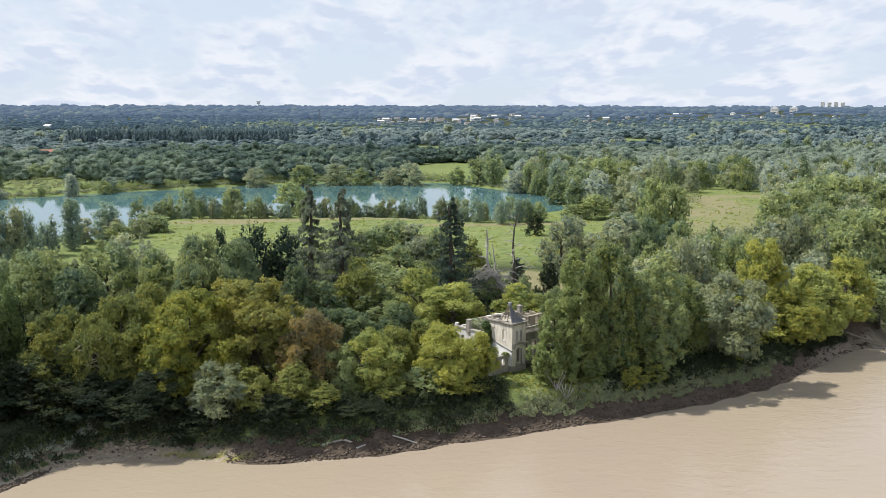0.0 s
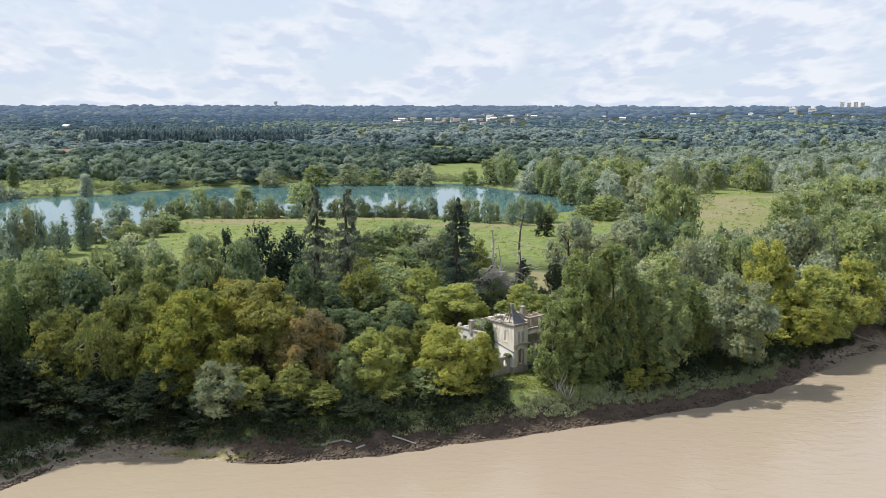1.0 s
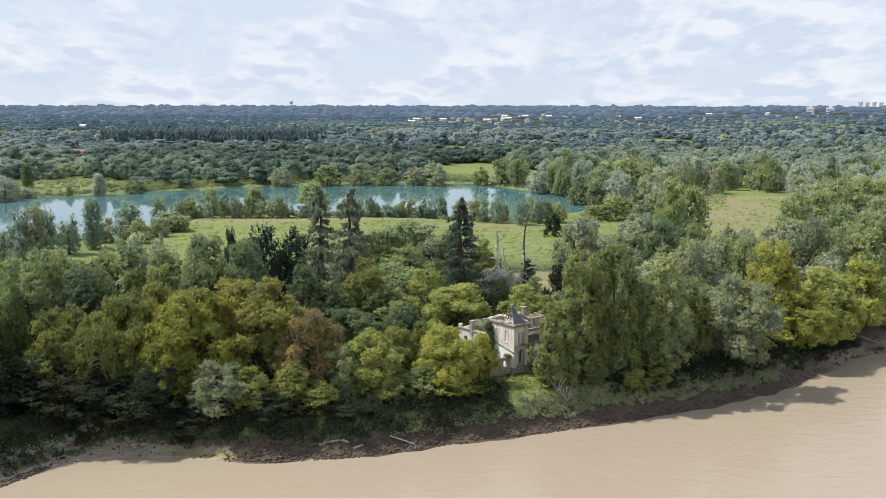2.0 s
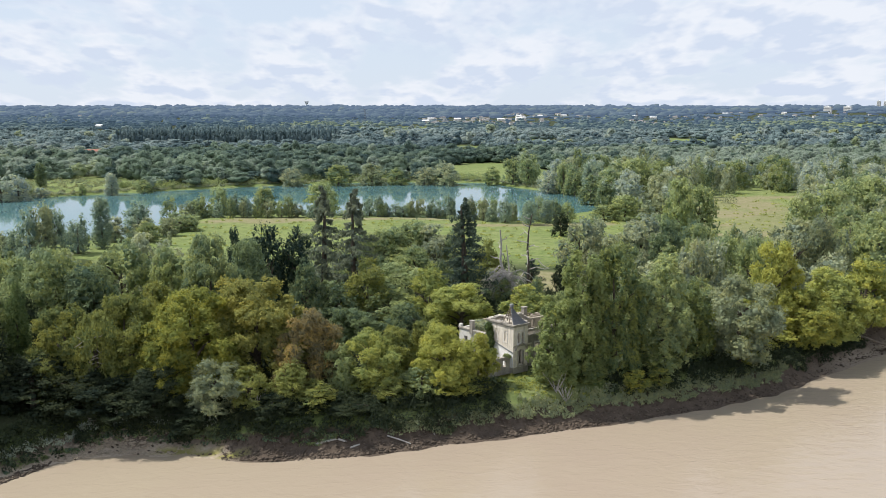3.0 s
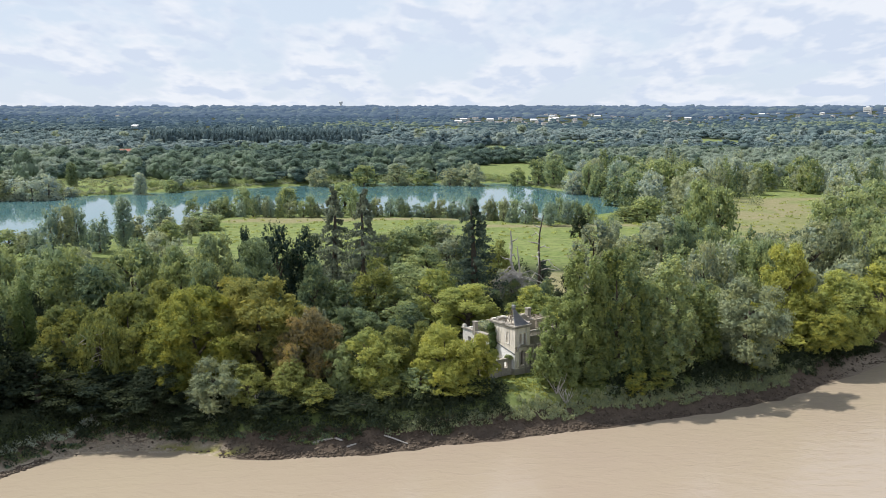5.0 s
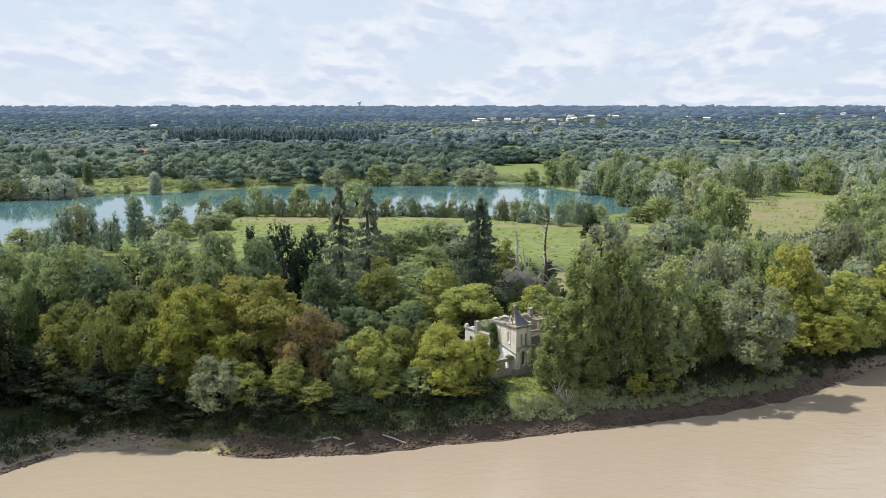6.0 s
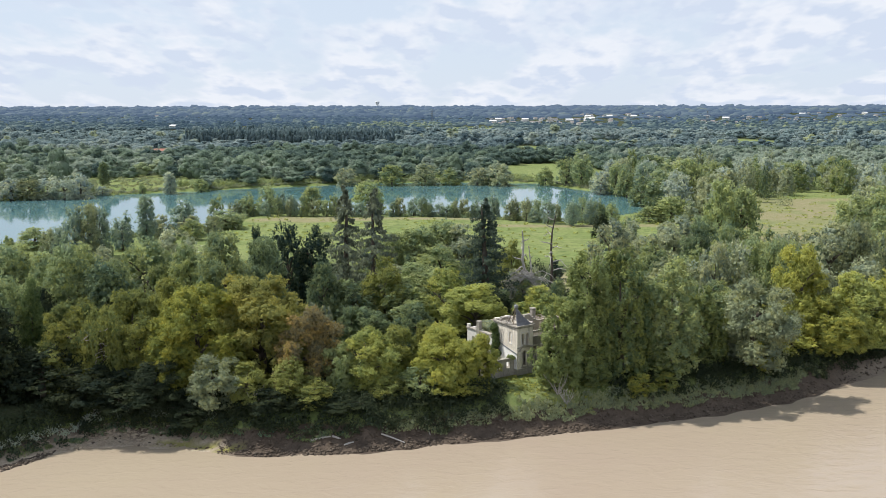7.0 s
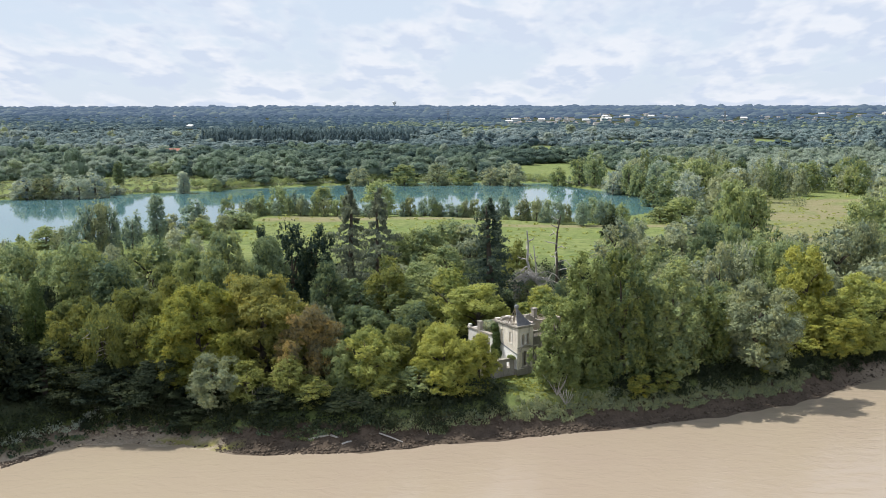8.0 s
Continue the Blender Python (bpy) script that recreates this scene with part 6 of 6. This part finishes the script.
def log(a, b, r, label, mat):
    bm = bmesh.new()
    a, b = Vector(a), Vector(b)
    mid = (a + b) / 2 + Vector((0, 0, 0.05))
    tube(bm, [a, mid, b], [r, r * 0.92, r * 0.75], 8)
    tagged(new("log", to_mesh("log", bm, mat)), label, "log", "logs stranded on the bank")


def log_on_bank(x0, d0, x1, d1, r, label, mat=M_DEADWOOD):
    pts = []
    for x, d in ((x0, d0), (x1, d1)):
        y = float(np.interp(x, EDGE_X, EDGE_Y)) + d
        pts.append((x, y, float(land(x, y)) + r * 0.8))
    log(*pts, r, label, mat)


log_on_bank(-35.2, 3.2, -31.8, 3.0, 0.2, "bleached driftwood log on the muddy bank")
log_on_bank(-31.6, 3.0, -30.2, 2.8, 0.2, "bleached driftwood log on the muddy bank")
log_on_bank(-29.5, 2.0, -28.0, 2.3, 0.16, "short grey driftwood log among stones")
log_on_bank(-23.5, 2.6, -19.5, 1.2, 0.14, "thin driftwood pole on the shore")
log_on_bank(-16.5, 5.0, -15.4, 2.8, 0.13, "broken branch leaning down the bank")


def jetty():
    foot = float(land(83.2, 34.2)) + 0.25
    root = thing("jetty", pose(90.7, 33, 0), "collapsed timber gangway running down to the river", "jetty")
    a, b = Vector((-7.5, 1.0, foot)), Vector((3.4, -0.8, 0.4))
    for k in (-1.0, -0.35, 0.9):
        bm = bmesh.new()
        side = Vector((0.1, k, 0))
        tube(bm, [a + side, (a + b) / 2 + side * 1.1, b + side * 1.2], [0.17, 0.16, 0.15], 6)
        part("beam", bm, M_TIMBER, root, "weathered grey-brown beam")
    for k in range(18):
        bm = bmesh.new()
        c = a.lerp(b, (k + 0.5) / 18) + Vector((0, 0, 0.16))
        box(bm, (-0.13, -1.05, 0), (0.13, 1.0 - 0.5 * (k % 3 == 0), 0.06), Matrix.Translation(c) @ pose(0, 0, 0, 0, 0, -8 + 5 * (k % 4)))
        part("plank", bm, M_TIMBER, root)
    bm = bmesh.new()
    tube(bm, [(0.9, 0.2, 0.12), (3.4, -2.0, 0.15)], [0.24, 0.2], 7)
    part("float_log", bm, M_DEADWOOD, root)


jetty()


def boat():
    root = thing("boat", pose(96.4, 31.8, 0.0, 0, 0, 35), "small white open boat moored at the jetty", "boat")
    outline = [(-2.6, 0.75), (-1.2, 0.95), (0.6, 0.95), (1.9, 0.6), (2.8, 0.0)]
    ring = outline + [(x, -y) for x, y in outline[-2::-1]]
    bm = bmesh.new()
    top = [bm.verts.new((x, y, 0.62)) for x, y in ring]
    low = [bm.verts.new((x * 0.86, y * 0.78, -0.12)) for x, y in ring]
    inner = [bm.verts.new((x * 0.93, y * 0.86, 0.62)) for x, y in ring]
    deep = [bm.verts.new((x * 0.82, y * 0.7, 0.1)) for x, y in ring]
    n = len(ring)
    for k in range(n):
        j = (k + 1) % n
        bm.faces.new((low[k], low[j], top[j], top[k]))
        bm.faces.new((top[k], top[j], inner[j], inner[k]))
        bm.faces.new((inner[k], inner[j], deep[j], deep[k]))
    bm.faces.new(deep)
    bm.faces.new(low[::-1])
    part("hull", bm, M_WHITE, root)
    for x in (-1.4, 0.4):
        bm = bmesh.new()
        box(bm, (x - 0.16, -0.8, 0.4), (x + 0.16, 0.8, 0.47))
        part("bench", bm, M_TIMBER, root)


boat()

# ---- by the lake ----


def fishing_hut():
    root = thing("fishing_hut", pose(52, 449, 3.0, 0, 0, 15), "small grey timber fishing hut on stilts over the lake", "hut")
    for x in (-2.2, 0, 2.2):
        for y in (-1.6, 1.6):
            bm = bmesh.new()
            tube(bm, [(x, y, -2.5), (x, y, 3.0)], [0.14, 0.12], 6)
            part("stilt", bm, M_TIMBER, root)
    bm = bmesh.new()
    box(bm, (-3.2, -2.2, 3.0), (3.2, 2.2, 3.2))
    part("platform", bm, M_TIMBER, root)
    for lo, hi in (((-2.0, -1.5, 3.2), (-1.9, 1.5, 5.2)), ((1.9, -1.5, 3.2), (2.0, 1.5, 5.2)), ((-1.9, 1.4, 3.2), (1.9, 1.5, 5.2)), ((-1.9, -1.5, 3.2), (-0.5, -1.4, 5.2)), ((0.6, -1.5, 3.2), (1.9, -1.4, 5.2))):
        bm = bmesh.new()
        box(bm, lo, hi)
        part("wall", bm, M_TIMBER, root)
    bm = bmesh.new()
    prism(bm, [(-2.3, 5.1), (2.3, 5.1), (0, 6.2)], -1.9, 1.9, "v")
    part("roof", bm, M_ZINC, root)


fishing_hut()

# ---- far houses and towers ----


def far_house(seed, w, d, h, wall, roof):
    rng = random.Random(seed)
    root = thing("far_house", pose(0, 0, 0), "distant pale rendered house with a low tiled roof", "house", "houses of the far suburb")
    bm = bmesh.new()
    pierced(bm, -w / 2, w / 2, -3, h, -d / 2, -d / 2 + 0.4, "v", [(-w / 4, 1.4, 1, 2.6, False), (w / 4, 1.4, 1, 2.6, False)])
    box(bm, (-w / 2, -d / 2 + 0.4, -3), (w / 2, d / 2, h))
    part("wall", bm, wall, root)
    bm = bmesh.new()
    prism(bm, [(-d / 2 - 0.5, h), (d / 2 + 0.5, h), (0, h + d * 0.22)], -w / 2 - 0.4, w / 2 + 0.4, "u")
    part("roof", bm, roof, root)
    return root


def suburb():
    rng = random.Random(31)
    kinds = [far_house(1, 8, 6, 3.6, M_RENDER, M_TILE), far_house(2, 9.5, 6.5, 4.2, M_WHITE, M_TILE), far_house(3, 17, 10, 5.0, M_WHITE, M_CONCRETE)]
    spots = [(-307, 1590), (-325, 1600), (-628, 1690), (-646, 1850), (-567, 1900)]
    for cx, cy, rx, ry, n in ((91, 2150, 75, 240, 26), (245, 2100, 85, 260, 30), (388, 2530, 120, 250, 22), (548, 1950, 60, 160, 12), (724, 2240, 120, 220, 18), (-405, 2730, 160, 250, 8), (-889, 2500, 120, 200, 8), (1120, 2540, 250, 250, 16)):
        spots += [(cx + rng.uniform(-1, 1) * rx, cy + rng.uniform(-1, 1) * ry) for _ in range(n)]
    farm = far_house(5, 15, 9, 6.5, M_RENDER, M_TILE_RED)
    farm.matrix_world = pose(-298, 656, float(land(-298, 656)) + 2.5, 0, 0, 25)
    tagged(farm, "farmhouse with a faded red tiled roof among trees", "house")
    for k, (x, y) in enumerate(spots):
        z = float(land(x, y))
        m = pose(x, y, z + rng.uniform(-0.5, 2.0), 0, 0, rng.uniform(-40, 40))
        if k < 3:
            kinds[k].matrix_world = m
        else:
            copy_thing(rng.choice(kinds[:2]) if k % 9 else kinds[2], m)


suburb()


def tower_block(x, y, z, w, d, h, label, group):
    root = thing("tower_block", pose(x, y, z, 0, 0, -42), label, "building", group)
    bm = bmesh.new()
    box(bm, (-w / 2, -d / 2, -12), (w / 2, d / 2, h))
    wall = part("wall", bm, M_WHITE, root)
    bm = bmesh.new()
    box(bm, (-w / 5, -d / 5, h), (w / 5, d / 5, h + 3))
    part("roof_box", bm, M_CONCRETE, root)
    for k in range(int(h // 5)):
        bm = bmesh.new()
        box(bm, (-w * 0.42, -d / 2 - 0.25, k * 5 + 2.2), (w * 0.42, -d / 2, k * 5 + 3.1))
        part("window_band", bm, M_GLASS, wall)


for x in (1409, 1478):
    tower_block(x, 2960, 22, 24, 17, 24, "distant white slab apartment block above the trees", "pair of white apartment blocks")
for k in range(4):
    tower_block(2348 + 36 * k, 4450, 44, 16, 15, 25 - (k % 2) * 2, "distant pale high-rise tower on the horizon", "row of high-rise towers")
tower_block(533, 4454, 30, 27, 18, 19, "distant broad concrete block on the horizon", "row of high-rise towers")


def water_tower():
    root = thing("water_tower", pose(-503, 4288, 34), "distant concrete water tower with a flared head", "water tower")
    bm = bmesh.new()
    tube(bm, [(0, 0, -6), (0, 0, 18)], [4.6, 3.8], 12)
    part("stem", bm, M_CONCRETE, root)
    bm = bmesh.new()
    tube(bm, [(0, 0, 18), (0, 0, 25), (0, 0, 32.5), (0, 0, 34)], [3.8, 8.2, 10.2, 9], 16)
    part("tank", bm, M_CONCRETE, root)


water_tower()


def pylon(x, y, h):
    root = thing("pylon", pose(x, y, float(land(x, y))), "grey lattice electricity pylon above the woods", "pylon", "pylons")
    for sx in (-1, 1):
        for sy in (-1, 1):
            bm = bmesh.new()
            tube(bm, [(3.2 * sx, 3.2 * sy, 0), (0.5 * sx, 0.5 * sy, h)], [0.35, 0.3], 4)
            part("leg", bm, M_STEEL, root)
    for k in range(7):
        z, r = h * k / 7, 3.2 - 2.7 * k / 7
        bm = bmesh.new()
        tube(bm, [(-r, -r, z), (r * 0.8, -r * 0.8, z + h / 7)], [0.2, 0.2], 4)
        tube(bm, [(r, -r, z), (-r * 0.8, -r * 0.8, z + h / 7)], [0.2, 0.2], 4)
        part("brace", bm, M_STEEL, root)
    for z, r in ((h * 0.72, 7), (h * 0.86, 5.5), (h * 0.98, 4)):
        bm = bmesh.new()
        tube(bm, [(-r, 0, z), (r, 0, z)], [0.3, 0.3], 4)
        part("arm", bm, M_STEEL, root)


pylon(454, 1750, 34)
pylon(-121, 2000, 34)


def garden_ruin():
    root = thing("garden_ruin", pose(53.4, 53.9, 6, 0, 0, 20), "small roofless white outbuilding hidden among trees", "building")
    for lo, hi, axis in (((-2.5, -2.5), 0.35, "v"), ((-2.5, 2.15), 0.35, "v")):
        bm = bmesh.new()
        pierced(bm, -2.5, 2.5, 0, 4.2, lo[1], lo[1] + hi, axis, [(0.0, 1.0, 0.8, 2.6, False)])
        part("wall", bm, M_PLASTER, root)
    for u in (-2.5, 2.15):
        bm = bmesh.new()
        ragged_wall(bm, -2.15, 2.15, 0, (4.2, 4.4, 4.9, 4.6, 4.2), u, u + 0.35, "u")
        part("wall", bm, M_PLASTER, root)


garden_ruin()
